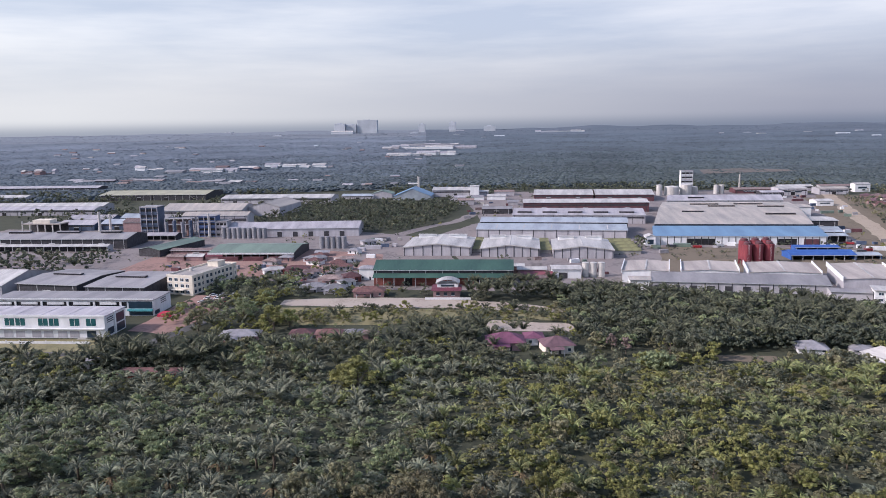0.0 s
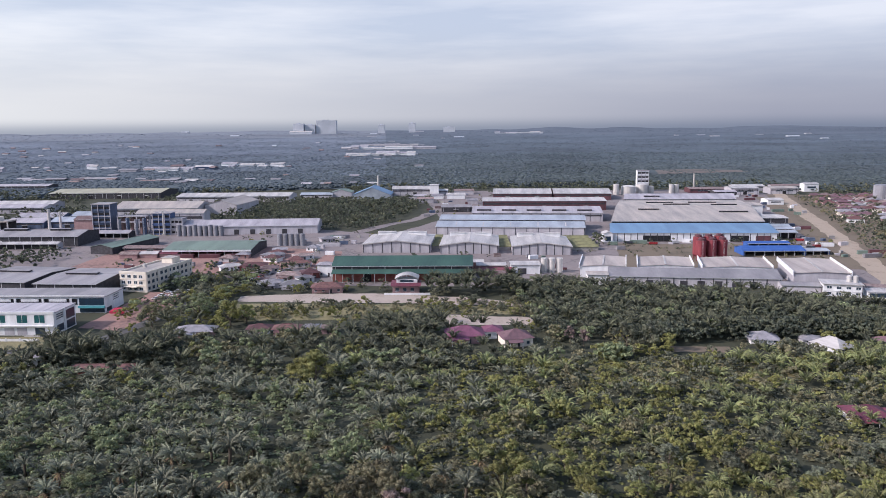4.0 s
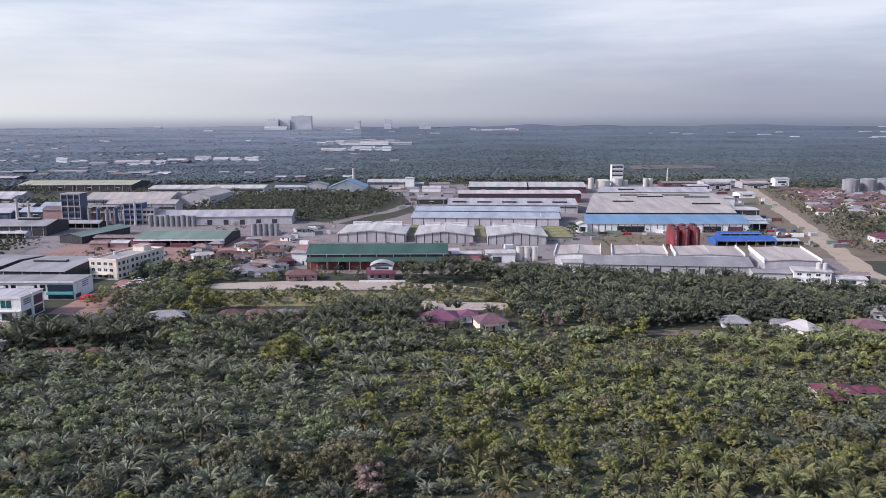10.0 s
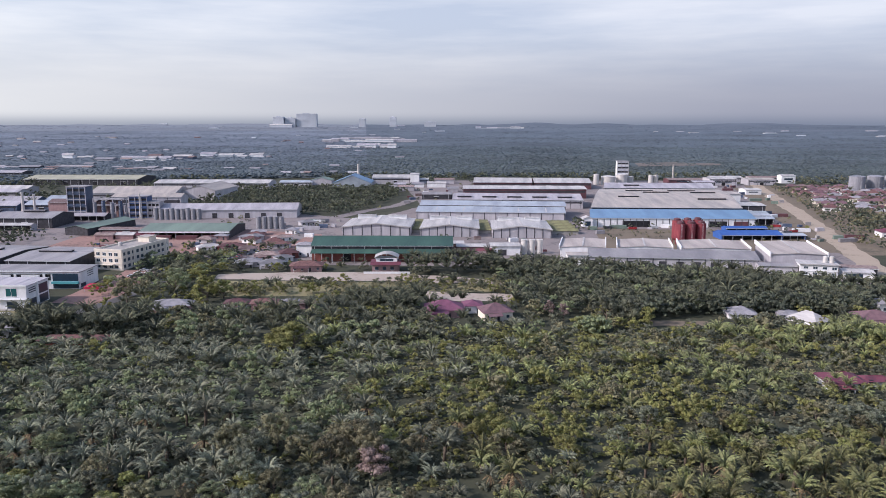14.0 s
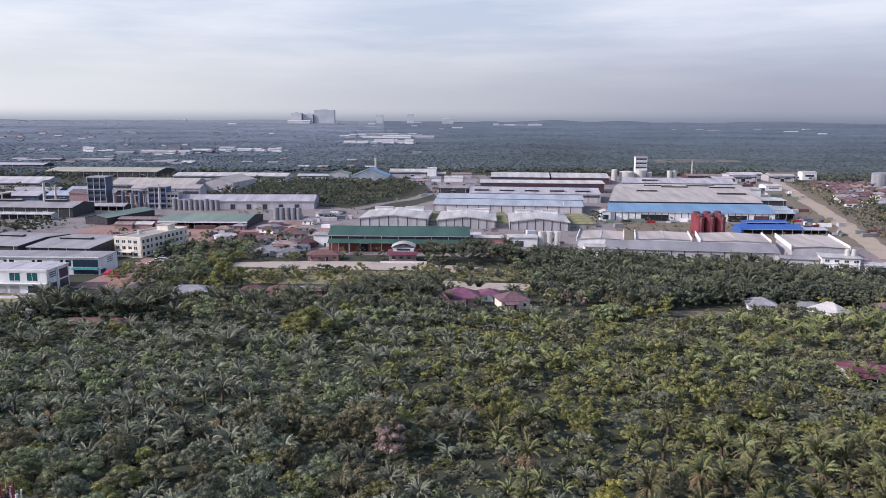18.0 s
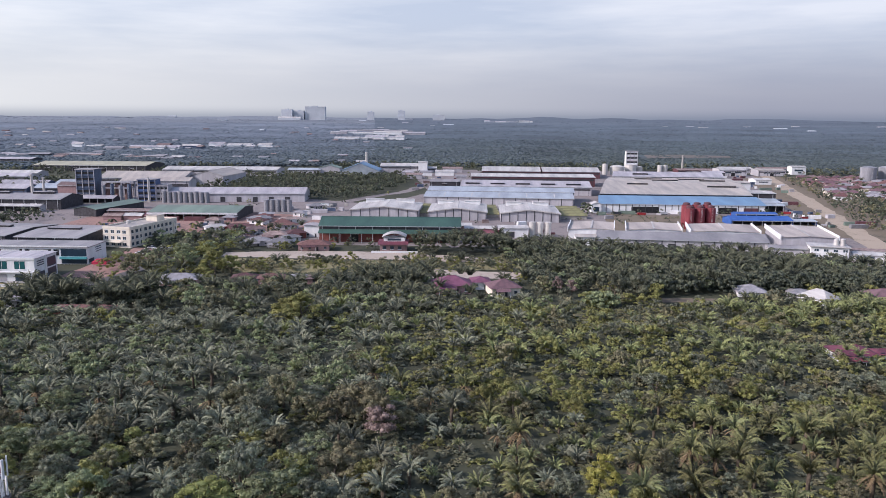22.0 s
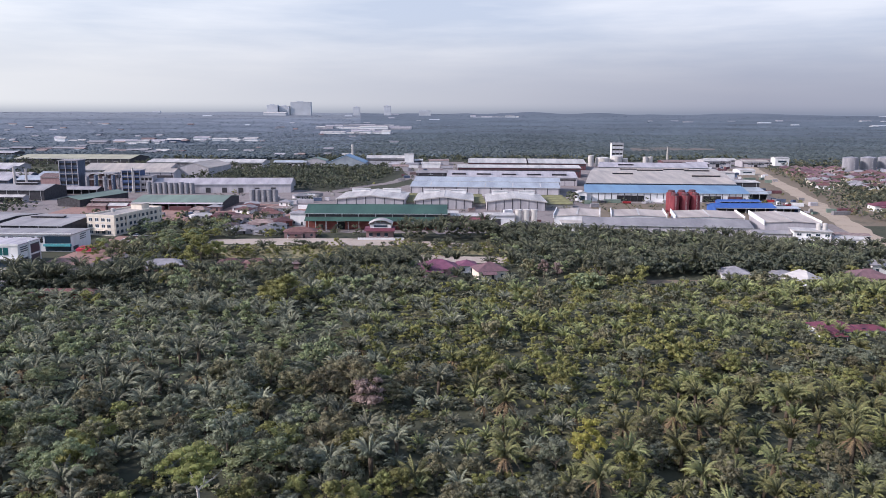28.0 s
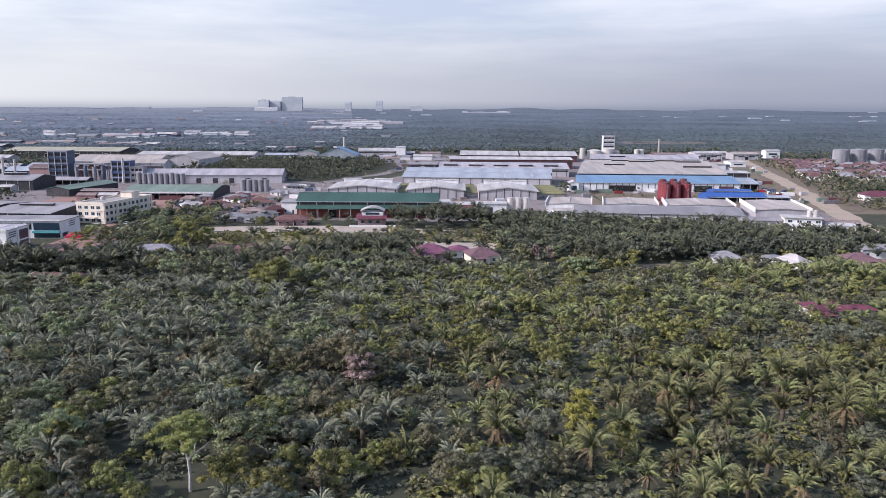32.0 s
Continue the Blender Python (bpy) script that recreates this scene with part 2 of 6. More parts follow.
frond_dry = material("dry_palm_frond", (0.27, 0.20, 0.115), 0.7, 0.2, 0.4, island=0.3, through_leaf=0.2)
leaf_dark = material("dark_green_foliage", (0.249, 0.267, 0.179), 0.6, 0.25, 0.3, color2=(0.121, 0.134, 0.108), island=0.30, obj=0.22, spec=0.08, through_leaf=0.38)
leaf_light = material("yellow_green_foliage", (0.300, 0.305, 0.112), 0.6, 0.2, 0.3, color2=(0.165, 0.172, 0.078), island=0.22, obj=0.25, spec=0.08, through_leaf=0.35)
leaf_olive = material("olive_brown_foliage", (0.256, 0.242, 0.146), 0.65, 0.2, 0.3, color2=(0.140, 0.136, 0.090), island=0.25, obj=0.25, spec=0.08, through_leaf=0.3)
# darker copy of the foliage, shade put into the colour
leaf_shaded = material("shaded_dark_green_foliage", (0.128, 0.144, 0.096), 0.6, 0.25, 0.3, color2=(0.050, 0.062, 0.055), island=0.3, spec=0.15, through_leaf=0.25)
leaf_yellow = material("yellow_foliage", (0.39, 0.372, 0.105), 0.65, 0.2, 0.4, color2=(0.26, 0.25, 0.082), island=0.25, spec=0.1, through_leaf=0.35)
leaf_lime = material("lime_green_foliage", (0.275, 0.300, 0.105), 0.65, 0.2, 0.4, color2=(0.17, 0.19, 0.078), island=0.25, spec=0.1, through_leaf=0.35)
pale_bark = material("pale_white_bark", (0.55, 0.53, 0.50), 0.85, 0.15, 2.0)
leaf_dead = material("withered_pinkish_leaves", (0.32, 0.245, 0.225), 0.8, 0.2, 0.4, color2=(0.20, 0.155, 0.142), island=0.25, through_leaf=0.3)
# far woods: haze in the colour, paler with distance, more of it westward
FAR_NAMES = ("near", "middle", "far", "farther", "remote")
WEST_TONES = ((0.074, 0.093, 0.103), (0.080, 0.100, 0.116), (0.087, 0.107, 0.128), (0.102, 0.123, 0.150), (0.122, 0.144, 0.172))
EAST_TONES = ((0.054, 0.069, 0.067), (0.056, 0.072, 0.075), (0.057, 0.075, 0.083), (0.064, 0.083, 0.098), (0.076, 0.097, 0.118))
FAR_WEST, FAR_EAST = ([material(nm + "_" + FAR_NAMES[k], c, 0.9, 0.25, 0.007 / (1 + 0.4 * k), color2=tuple(q * 0.55 for q in c), island=0.12 - 0.02 * k, spec=0.06, sheen=0.06, fine=0.2) for k, c in enumerate(tones)] for nm, tones in (("haze_tinted_west_woods", WEST_TONES), ("haze_tinted_east_woods", EAST_TONES)))
# land under the horizon: haze painted as a blue-grey base colour
hazy = material("haze_blue_grey_land", (0.178, 0.200, 0.228), 0.9, 0.12, 0.002, (0.3, 1, 1), color2=(0.135, 0.153, 0.178), fine=0.3, spec=0.05)
hazy_east = material("haze_slate_land", (0.110, 0.132, 0.160), 0.9, 0.12, 0.002, (0.3, 1, 1), color2=(0.084, 0.103, 0.128), fine=0.3, spec=0.05)
# far blocks: haze painted in as pale grey walls and faint windows
hazed_render = material("haze_grey_render", (0.50, 0.53, 0.57), 0.85, 0.06, 0.02, color2=(0.44, 0.47, 0.51), obj=0.1)
hazed_window = material("haze_grey_window_band", (0.42, 0.45, 0.49), 0.7, 0.06, 0.02)
cut_earth = material("cleared_brown_earth", (0.112, 0.098, 0.088), 0.95, 0.3, 0.02, color2=(0.060, 0.066, 0.064), fine=0.4)
dry_ground = material("dry_brown_ground", (0.14, 0.115, 0.085), 0.95, 0.2, 0.05, color2=(0.052, 0.050, 0.036), fine=0.5)
scrub = material("weedy_ground", (0.044, 0.048, 0.030), 0.95, 0.2, 0.06, color2=(0.020, 0.024, 0.019), fine=0.4)
grass = material("dry_grass", (0.175, 0.158, 0.085), 0.9, 0.3, 0.10, color2=(0.070, 0.074, 0.042), fine=0.4)
sand = material("pale_bare_sand", (0.33, 0.285, 0.245), 0.95, 0.15, 0.07, color2=(0.15, 0.13, 0.105), fine=0.5)
laterite = material("reddish_bare_earth", (0.23, 0.145, 0.125), 0.95, 0.25, 0.05, color2=(0.09, 0.065, 0.058), fine=0.4)
yard = material("dusty_concrete_yard", (0.170, 0.150, 0.148), 0.9, 0.3, 0.045, color2=(0.040, 0.041, 0.040), fine=0.5)
asphalt = material("worn_asphalt", (0.11, 0.108, 0.108), 0.9, 0.15, 0.1, color2=(0.07, 0.07, 0.072))
track = material("sandy_brown_track", (0.315, 0.262, 0.205), 0.95, 0.15, 0.09, color2=(0.165, 0.138, 0.105), fine=0.5)
lit_grass = material("sunlit_yellow_grass", (0.235, 0.225, 0.095), 0.9, 0.2, 0.12, color2=(0.12, 0.125, 0.06), fine=0.4)
terrace_tile = material("pinkish_clay_tile_roof", (0.142, 0.084, 0.098), 0.85, 0.15, 0.5, color2=(0.095, 0.062, 0.074), obj=0.25, fine=0.2)
oxide_vessel = material("dull_oxide_vessel_paint", (0.215, 0.135, 0.13), 0.6, 0.12, 0.3, (1, 1, 0.2), color2=(0.14, 0.095, 0.095))
car_white = material("white_car_paint", (0.7, 0.7, 0.7), 0.3, 0.03, 1)
car_red = material("red_car_paint", (0.25, 0.03, 0.035), 0.35, 0.05, 1)
car_dark = material("dark_car_paint", (0.05, 0.055, 0.07), 0.3, 0.05, 1)
rubber = material("black_rubber", (0.015, 0.015, 0.015), 0.8, 0.1, 2)
pink_canopy = material("bright_red_canopy_cloth", (0.42, 0.03, 0.07), 0.7, 0.08, 0.5)

# ---- mesh helpers ----
THETA = -4.7
EST = pose(0, 0, 0, 0, 0, THETA)     # the industrial estate's grid: u along its streets, v away
KEEP_OUT = [(-149, 344, 14, 20, 0), (117, 276, 12, 5, 0)]                         # world rectangles (centre, half sizes, turn) kept free of plants


class Geo:
    """Collects vertices and faces of one mesh."""

    def __init__(self):
        self.v, self.f = [], []

    def add(self, verts, faces):
        n = len(self.v)
        self.v += [tuple(p) for p in verts]
        self.f += [tuple(i + n for i in face) for face in faces]
        return self

    def box(self, x0, x1, y0, y1, z0, z1):
        return self.add([(x0, y0, z0), (x1, y0, z0), (x1, y1, z0), (x0, y1, z0), (x0, y0, z1), (x1, y0, z1), (x1, y1, z1), (x0, y1, z1)],
                        [(0, 3, 2, 1), (4, 5, 6, 7), (0, 1, 5, 4), (1, 2, 6, 5), (2, 3, 7, 6), (3, 0, 4, 7)])

    def prism(self, profile, y0, y1):
        """A profile of (x, z) drawn out along y."""
        n = len(profile)
        return self.add([(x, y0, z) for x, z in profile] + [(x, y1, z) for x, z in profile],
                        [tuple(range(n)), tuple(reversed(range(n, 2 * n)))] + [(i + n, (i + 1) % n + n, (i + 1) % n, i) for i in range(n)])

    def prism_x(self, profile, x0, x1):
        """A profile of (y, z) drawn out along x."""
        n = len(profile)
        return self.add([(x0, y, z) for y, z in profile] + [(x1, y, z) for y, z in profile],
                        [tuple(reversed(range(n))), tuple(range(n, 2 * n))] + [(i, (i + 1) % n, (i + 1) % n + n, i + n) for i in range(n)])

    def lathe(self, profile, sides=16, x=0.0, y=0.0):
        """A profile of (radius, z) turned round the upright axis at x, y."""
        vs, fs = [], []
        for r, z in profile:
            vs += [(x + r * math.cos(2 * math.pi * k / sides), y + r * math.sin(2 * math.pi * k / sides), z) for k in range(sides)]
        for a in range(len(profile) - 1):
            fs += [(a * sides + k, a * sides + (k + 1) % sides, (a + 1) * sides + (k + 1) % sides, (a + 1) * sides + k) for k in range(sides)]
        fs += [tuple(reversed(range(sides))), tuple(range((len(profile) - 1) * sides, len(profile) * sides))]
        return self.add(vs, fs)

    def tube(self, points, radii, sides=6):
        vs, fs = [], []
        points = [Vector(p) for p in points]
        for i, p in enumerate(points):
            d = (points[min(i + 1, len(points) - 1)] - points[max(i - 1, 0)]).normalized()
            a = d.orthogonal().normalized()
            b = d.cross(a)
            vs += [p + radii[i] * (math.cos(2 * math.pi * k / sides) * a + math.sin(2 * math.pi * k / sides) * b) for k in range(sides)]
        for i in range(len(points) - 1):
            fs += [(i * sides + k, i * sides + (k + 1) % sides, (i + 1) * sides + (k + 1) % sides, (i + 1) * sides + k) for k in range(sides)]
        fs += [tuple(reversed(range(sides))), tuple(range((len(points) - 1) * sides, len(points) * sides))]
        return self.add(vs, fs)

    def shear(self, k):
        self.v = [(x + k * y, y, z) for x, y, z in self.v]
        return self

    def mesh(self, name, mat, smooth=False):
        me = bpy.data.meshes.new(name)
        me.from_pydata(self.v, [], self.f)
        me.materials.append(mat)
        if smooth:
            me.polygons.foreach_set("use_smooth", [True] * len(me.polygons))
        me.update()
        return me


def part(name, geo, mat, parent, label="", smooth=False):
    ob = new(name, geo.mesh(name, mat, smooth) if isinstance(geo, Geo) else geo)
    ob.parent = parent
    if label:
        ob["label"] = label
    return ob


def thing(name, m, label, category, group="", kind=""):
    ob = new(name)
    ob.matrix_world = m
    return tagged(ob, label, category, group, kind)


def big_mesh(name, verts, faces, mat, parent=None):
    """One mesh from arrays of vertices and equal-sided faces."""
    me = bpy.data.meshes.new(name)
    k = faces.shape[1]
    me.vertices.add(len(verts))
    me.vertices.foreach_set("co", verts.astype(np.float32).ravel())
    me.loops.add(faces.size)
    me.loops.foreach_set("vertex_index", faces.astype(np.int32).ravel())
    me.polygons.add(len(faces))
    me.polygons.foreach_set("loop_start", np.arange(0, faces.size, k, dtype=np.int32))
    me.materials.append(mat)
    me.update(calc_edges=True)
    ob = new(name, me)
    ob.parent = parent
    return ob


def grid_pose(u, v, turn=0.0, z=0.0):
    return EST @ pose(u, v, z, 0, 0, turn)


def keep_out(m, w, d, margin=2.0):
    c = m @ Vector((w / 2, d / 2, 0))
    KEEP_OUT.append((c.x, c.y, w / 2 + margin, d / 2 + margin, m.to_euler().z))


def blocked(x, y):
    for cx, cy, hw, hd, a in KEEP_OUT:
        dx, dy = x - cx, y - cy
        if abs(dx * math.cos(a) + dy * math.sin(a)) < hw and abs(-dx * math.sin(a) + dy * math.cos(a)) < hd:
            return True
    return False


# ---- buildings ----
def gable_roof(root, w, d, eave, ridge, along, mat, over=0.5, thick=0.18, ridge_at=0.5, cap=True):
    """Two sloping slabs and a ridge cap; along: the axis the ridge runs on."""
    if along == "x":
        yr = d * ridge_at
        s0, s1 = (ridge - eave) / yr, (ridge - eave) / (d - yr)
        for y0, z0, y1, z1 in ((-over, eave - over * s0, yr, ridge), (yr, ridge, d + over, eave - over * s1)):
            part("roof_panel", Geo().prism_x([(y0, z0), (y1, z1), (y1, z1 + thick), (y0, z0 + thick)], -over, w + over), mat, root)
        if cap:
            part("ridge_cap", Geo().prism_x([(yr - 0.5, ridge + thick - 0.05), (yr + 0.5, ridge + thick - 0.05), (yr, ridge + thick + 0.12)], -over, w + over), mat, root)
    else:
        xr = w * ridge_at
        s0, s1 = (ridge - eave) / xr, (ridge - eave) / (w - xr)
        for x0, z0, x1, z1 in ((-over, eave - over * s0, xr, ridge), (xr, ridge, w + over, eave - over * s1)):
            part("roof_panel", Geo().prism([(x0, z0), (x1, z1), (x1, z1 + thick), (x0, z0 + thick)], -over, d + over), mat, root)
        if cap:
            part("ridge_cap", Geo().prism([(xr - 0.5, ridge + thick - 0.05), (xr + 0.5, ridge + thick - 0.05), (xr, ridge + thick + 0.12)], -over, d + over), mat, root)


def shed(label, u, v, w, d, eave, ridge, along, wall, roof, turn=0.0, base=None, doors=(), windows=(), pilasters=0, vents=(), monitor=None, skylights=0, name="warehouse", group="warehouses", open_front=False, world_m=None, gutter=True, ridge_at=0.5, skew=0.0):
    """A portal-frame shed with its front-left corner at (u, v) of the estate's grid."""
    m = world_m or grid_pose(u, v, turn)
    root = thing(name, m, label, "warehouse" if name == "warehouse" else name.split("_")[-1], group)
    keep_out(m, w, d)
    t = 0.25
    if along == "x":
        yr = d * ridge_at
        for x0 in (0, w - t):
            part("end_wall", Geo().prism_x([(0, 0), (d, 0), (d, eave), (yr, ridge), (0, eave)], x0, x0 + t), wall, root)
        if not open_front:
            part("front_wall", Geo().box(t, w - t, 0, t, 0, eave), wall, root)
        else:
            n = max(3, int(w / 6))
            for k in range(n + 1):
                x = t + 0.2 + (w - 2 * t - 0.8) * k / n
                part("post", Geo().box(x, x + 0.4, 0.05, 0.45, 0, eave), steel, root)
            part("inner_wall", Geo().box(t, w - t, d * 0.55, d * 0.55 + t, 0, eave), shade, root)
        part("back_wall", Geo().box(t, w - t, d - t, d, 0, eave), wall, root)
    else:
        xr = w * ridge_at
        for y0, nm in ((0, "front_wall"), (d - t, "back_wall")):
            part(nm, Geo().prism([(0, 0), (w, 0), (w, eave), (xr, ridge), (0, eave)], y0, y0 + t), wall, root)
        for x0 in (0, w - t):
            part("side_wall", Geo().box(x0, x0 + t, t, d - t, 0, eave), wall, root)
    gable_roof(root, w, d, eave, ridge, along, roof, ridge_at=ridge_at)
    if along == "x" and not open_front and not doors and not pilasters and w > 25 and d < 100:
        n = max(3, int(w / 8))
        for k in range(n):
            x = 1.5 + (w - 4.0) * k / (n - 1)
            part("cladding_rib", Geo().box(x, x + 0.35, -0.14, -0.003, 0, eave - 0.3), steel if wall is shade else shade, root)
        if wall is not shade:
            part("louvre_band", Geo().box(1.0, w - 1.0, -0.09, -0.003, eave * 0.62, eave * 0.8), shade, root)
        for k in range(max(1, n // 4)):
            x = (k + 0.5) * w / max(1, n // 4)
            dr = part("roller_door", Geo().box(x - 2.2, x + 2.2, -0.2, -0.145, 0.05, min(4.4, eave * 0.55)), dark, root)
            part("door_frame", Geo().box(x - 2.5, x + 2.5, -0.3, -0.145, min(4.4, eave * 0.55), min(4.4, eave * 0.55) + 0.3), white_wall, dr)
    if base:
        hb, mat = base
        part("base_wall", Geo().box(-0.06, w + 0.06, -0.06, 0.0, 0, hb), mat, root)
    for x0, x1, z0, z1 in windows:
        win = part("window", Geo().box(x0, x1, -0.05, -0.003, z0, z1), blue_glass, root)
        part("frame", Geo().box(x0 - 0.15, x1 + 0.15, -0.10, -0.055, z1, z1 + 0.15).box(x0 - 0.15, x1 + 0.15, -0.16, -0.055, z0 - 0.15, z0), white_wall, win)
    for x0, x1, z1, mat in doors:
        dr = part("roller_door", Geo().box(x0, x1, -0.06, -0.003, 0.05, z1), mat, root)
        part("door_frame", Geo().box(x0 - 0.2, x0, -0.12, -0.003, 0, z1 + 0.2).box(x1, x1 + 0.2, -0.12, -0.003, 0, z1 + 0.2).box(x0, x1, -0.12, -0.003, z1, z1 + 0.2), steel, dr)
    for k in range(pilasters):
        x = 0.3 + (w - 1.1) * k / max(1, pilasters - 1)
        top = eave if along == "x" else eave + (ridge - eave) * (1 - abs(x + 0.25 - w / 2) / (w / 2)) - 0.25
        part("downpipe_panel", Geo().box(x, x + 0.5, -0.14, -0.003, 0.0, top), shade, root)
    for x0, x1, y0, y1, h in vents:
        zr = lambda y: eave + (ridge - eave) * (1 - abs(y - d / 2) / (d / 2)) if along == "x" else max(eave, ridge - (ridge - eave) * 0.5)
        z = zr((y0 + y1) / 2) + 0.1
        vt = part("roof_vent", Geo().box(x0, x1, y0 + 0.15, y1 - 0.15, z - 0.6, z + h), shade if h < 2 else white_wall, root)
        part("vent_cover", Geo().prism_x([(y0 - 0.4, z + h), (y1 + 0.4, z + h), (y1 + 0.4, z + h + 0.1), ((y0 + y1) / 2, z + h + 0.45), (y0 - 0.4, z + h + 0.1)], x0 - 0.2, x1 + 0.2), roof, vt)
    if monitor:
        x0, x1, hm = monitor
        yr = d / 2
        mo = part("ridge_monitor", Geo().box(x0, x1, yr - 1.2, yr + 1.2, ridge - 0.3, ridge + hm), shade, root)
        part("monitor_roof", Geo().prism_x([(yr - 1.9, ridge + hm - 0.05), (yr + 1.9, ridge + hm - 0.05), (yr, ridge + hm + 0.5)], x0 - 0.2, x1 + 0.2), roof, mo)
    for k in range(skylights):
        if along == "x":
            x = w * (k + 0.7) / (skylights + 0.4)
            s = (ridge - eave) / (d / 2)
            part("skylight", Geo().prism_x([(d * 0.08, eave + d * 0.08 * s + 0.21), (d * 0.42, eave + d * 0.42 * s + 0.21), (d * 0.42, eave + d * 0.42 * s + 0.25), (d * 0.08, eave + d * 0.08 * s + 0.25)], x, x + 0.9), white_roof, root)
    if gutter and along == "x":
        s = (ridge - eave) / (d * ridge_at)
        part("gutter", Geo().box(-0.5, w + 0.5, -0.72, -0.52, eave - 0.5 * s - 0.12, eave - 0.5 * s + 0.2), steel, root)
    if skew:      # plots on the slanting side street: side walls follow it
        for ob in root.children_recursive:
            for v in ob.data.vertices:
                v.co.x += skew * v.co.y
    return root


def hip_house(label, x, y, w, d, eave, ridge, wall, roof, turn=0.0, name="house", group="village houses", porch=True):
    """A village house with a hipped roof, openings and a lean-to porch."""
    m = pose(x, y, 0, 0, 0, turn)
    ridge = eave + (ridge - eave) * 0.66
    root = thing(name, m, label, "house", group)
    keep_out(m, w, d, 1.0)
    part("wall", Geo().box(0, w, 0, d, 0, eave), wall, root)
    o, r = 0.8, min(w, d) / 2
    if w >= d:
        a, b = (r, d / 2), (w - r, d / 2)
    else:
        a, b = (w / 2, r), (w / 2, d - r)
    v = [(-o, -o, eave - 0.2), (w + o, -o, eave - 0.2), (w + o, d + o, eave - 0.2), (-o, d + o, eave - 0.2), (a[0], a[1], ridge), (b[0], b[1], ridge)]
    f = [(0, 1, 5, 4), (2, 3, 4, 5), (1, 2, 5), (3, 0, 4)] if w >= d else [(0, 1, 4), (2, 3, 5), (1, 2, 5, 4), (3, 0, 4, 5)]
    part("roof", Geo().add(v, f + [(3, 2, 1, 0)]), roof, root)
    part("ridge_cap", Geo().tube([(a[0], a[1], ridge + 0.03), (b[0], b[1], ridge + 0.03)], [0.16, 0.16], 5), roof, root)
    n = max(1, int(w / 3.5))
    for k in range(n):
        cx = w * (k + 0.5) / n
        if k == n // 2:
            part("door", Geo().box(cx - 0.5, cx + 0.5, -0.06, -0.003, 0.05, 2.1), shade, root)
        else:
            wi = part("window", Geo().box(cx - 0.6, cx + 0.6, -0.05, -0.003, 1.0, 2.2), blue_glass, root)
            part("sill", Geo().box(cx - 0.75, cx + 0.75, -0.14, -0.055, 0.86, 0.98), white_wall, wi)
    if porch:
        part("porch_roof", Geo().prism_x([(-3.0, eave - 1.1), (-0.85, eave - 0.42), (-0.85, eave - 0.30), (-3.0, eave - 0.98)], w * 0.1, w * 0.6), roof, root)
        for px in (w * 0.1 + 0.2, w * 0.6 - 0.35):
            part("porch_post", Geo().box(px, px + 0.15, -2.85, -2.7, 0, eave - 1.05), white_wall, root)
    return root


def tank(label, u, v, r, h, mat, dome=0.12, name="storage_tank", group="storage tanks", bands=3, ladder=True, base=0.0):
    root = thing(name, grid_pose(u, v), label, "tank", group)
    KEEP_OUT.append((root.matrix_world.translation.x, root.matrix_world.translation.y, r + 1, r + 1, 0))
    if base:
        for k in range(6):
            a = math.pi * 2 * k / 6
            part("leg", Geo().box(0.85 * r * math.cos(a) - 0.2, 0.85 * r * math.cos(a) + 0.2, 0.85 * r * math.sin(a) - 0.2, 0.85 * r * math.sin(a) + 0.2, 0, base), mat, root)
        part("cone", Geo().lathe([(0.3, base * 0.35), (r, base)], 20), mat, root, smooth=False)
    part("shell", Geo().lathe([(r, base), (r, h)], 24), mat, root)
    part("top", Geo().lathe([(r + 0.08, h - 0.02), (r + 0.08, h + 0.15), (r * 0.6, h + dome * r), (0.4, h + 1.6 * dome * r)], 24), mat, root)
    if base:
        part("cap_drum", Geo().lathe([(r * 0.72, h), (r * 0.72, h + 1.5), (r * 0.3, h + 1.9)], 18), maroon, root)
    for k in range(bands):
        z = base + (h - base) * (k + 1) / (bands + 1)
        part("hoop", Geo().lathe([(r + 0.02, z - 0.08), (r + 0.09, z - 0.08), (r + 0.09, z + 0.08), (r + 0.02, z + 0.08)], 24), mat, root)
    if ladder:
        g = Geo().box(-0.35, -0.28, -r - 0.45, -r - 0.36, 0, h + 0.8).box(0.28, 0.35, -r - 0.45, -r - 0.36, 0, h + 0.8)
        for k in range(int(h / 0.9)):
            g.box(-0.28, 0.28, -r - 0.43, -r - 0.38, 0.4 + k * 0.9, 0.46 + k * 0.9)
        part("ladder", g, steel, root)
    return root


def chimney(label, u, v, r, h, mat):
    root = thing("chimney", grid_pose(u, v), label, "chimney", "chimneys")
    part("flue", Geo().lathe([(r * 1.3, 0), (r, h * 0.3), (r * 0.85, h)], 14), mat, root)
    part("rim", Geo().lathe([(r * 0.86, h - 0.7), (r * 1.02, h - 0.7), (r * 1.02, h + 0.2), (r * 0.86, h + 0.2)], 14), mat, root)
    part("base_block", Geo().box(-r * 1.9, r * 1.9, -r * 1.9, r * 1.9, 0, 1.2), concrete, root)
    return root


# ---- ground ----
def far_rise(r):
    return 56.0 * max(0.0, (r - 1900) / 3080) ** 1.7


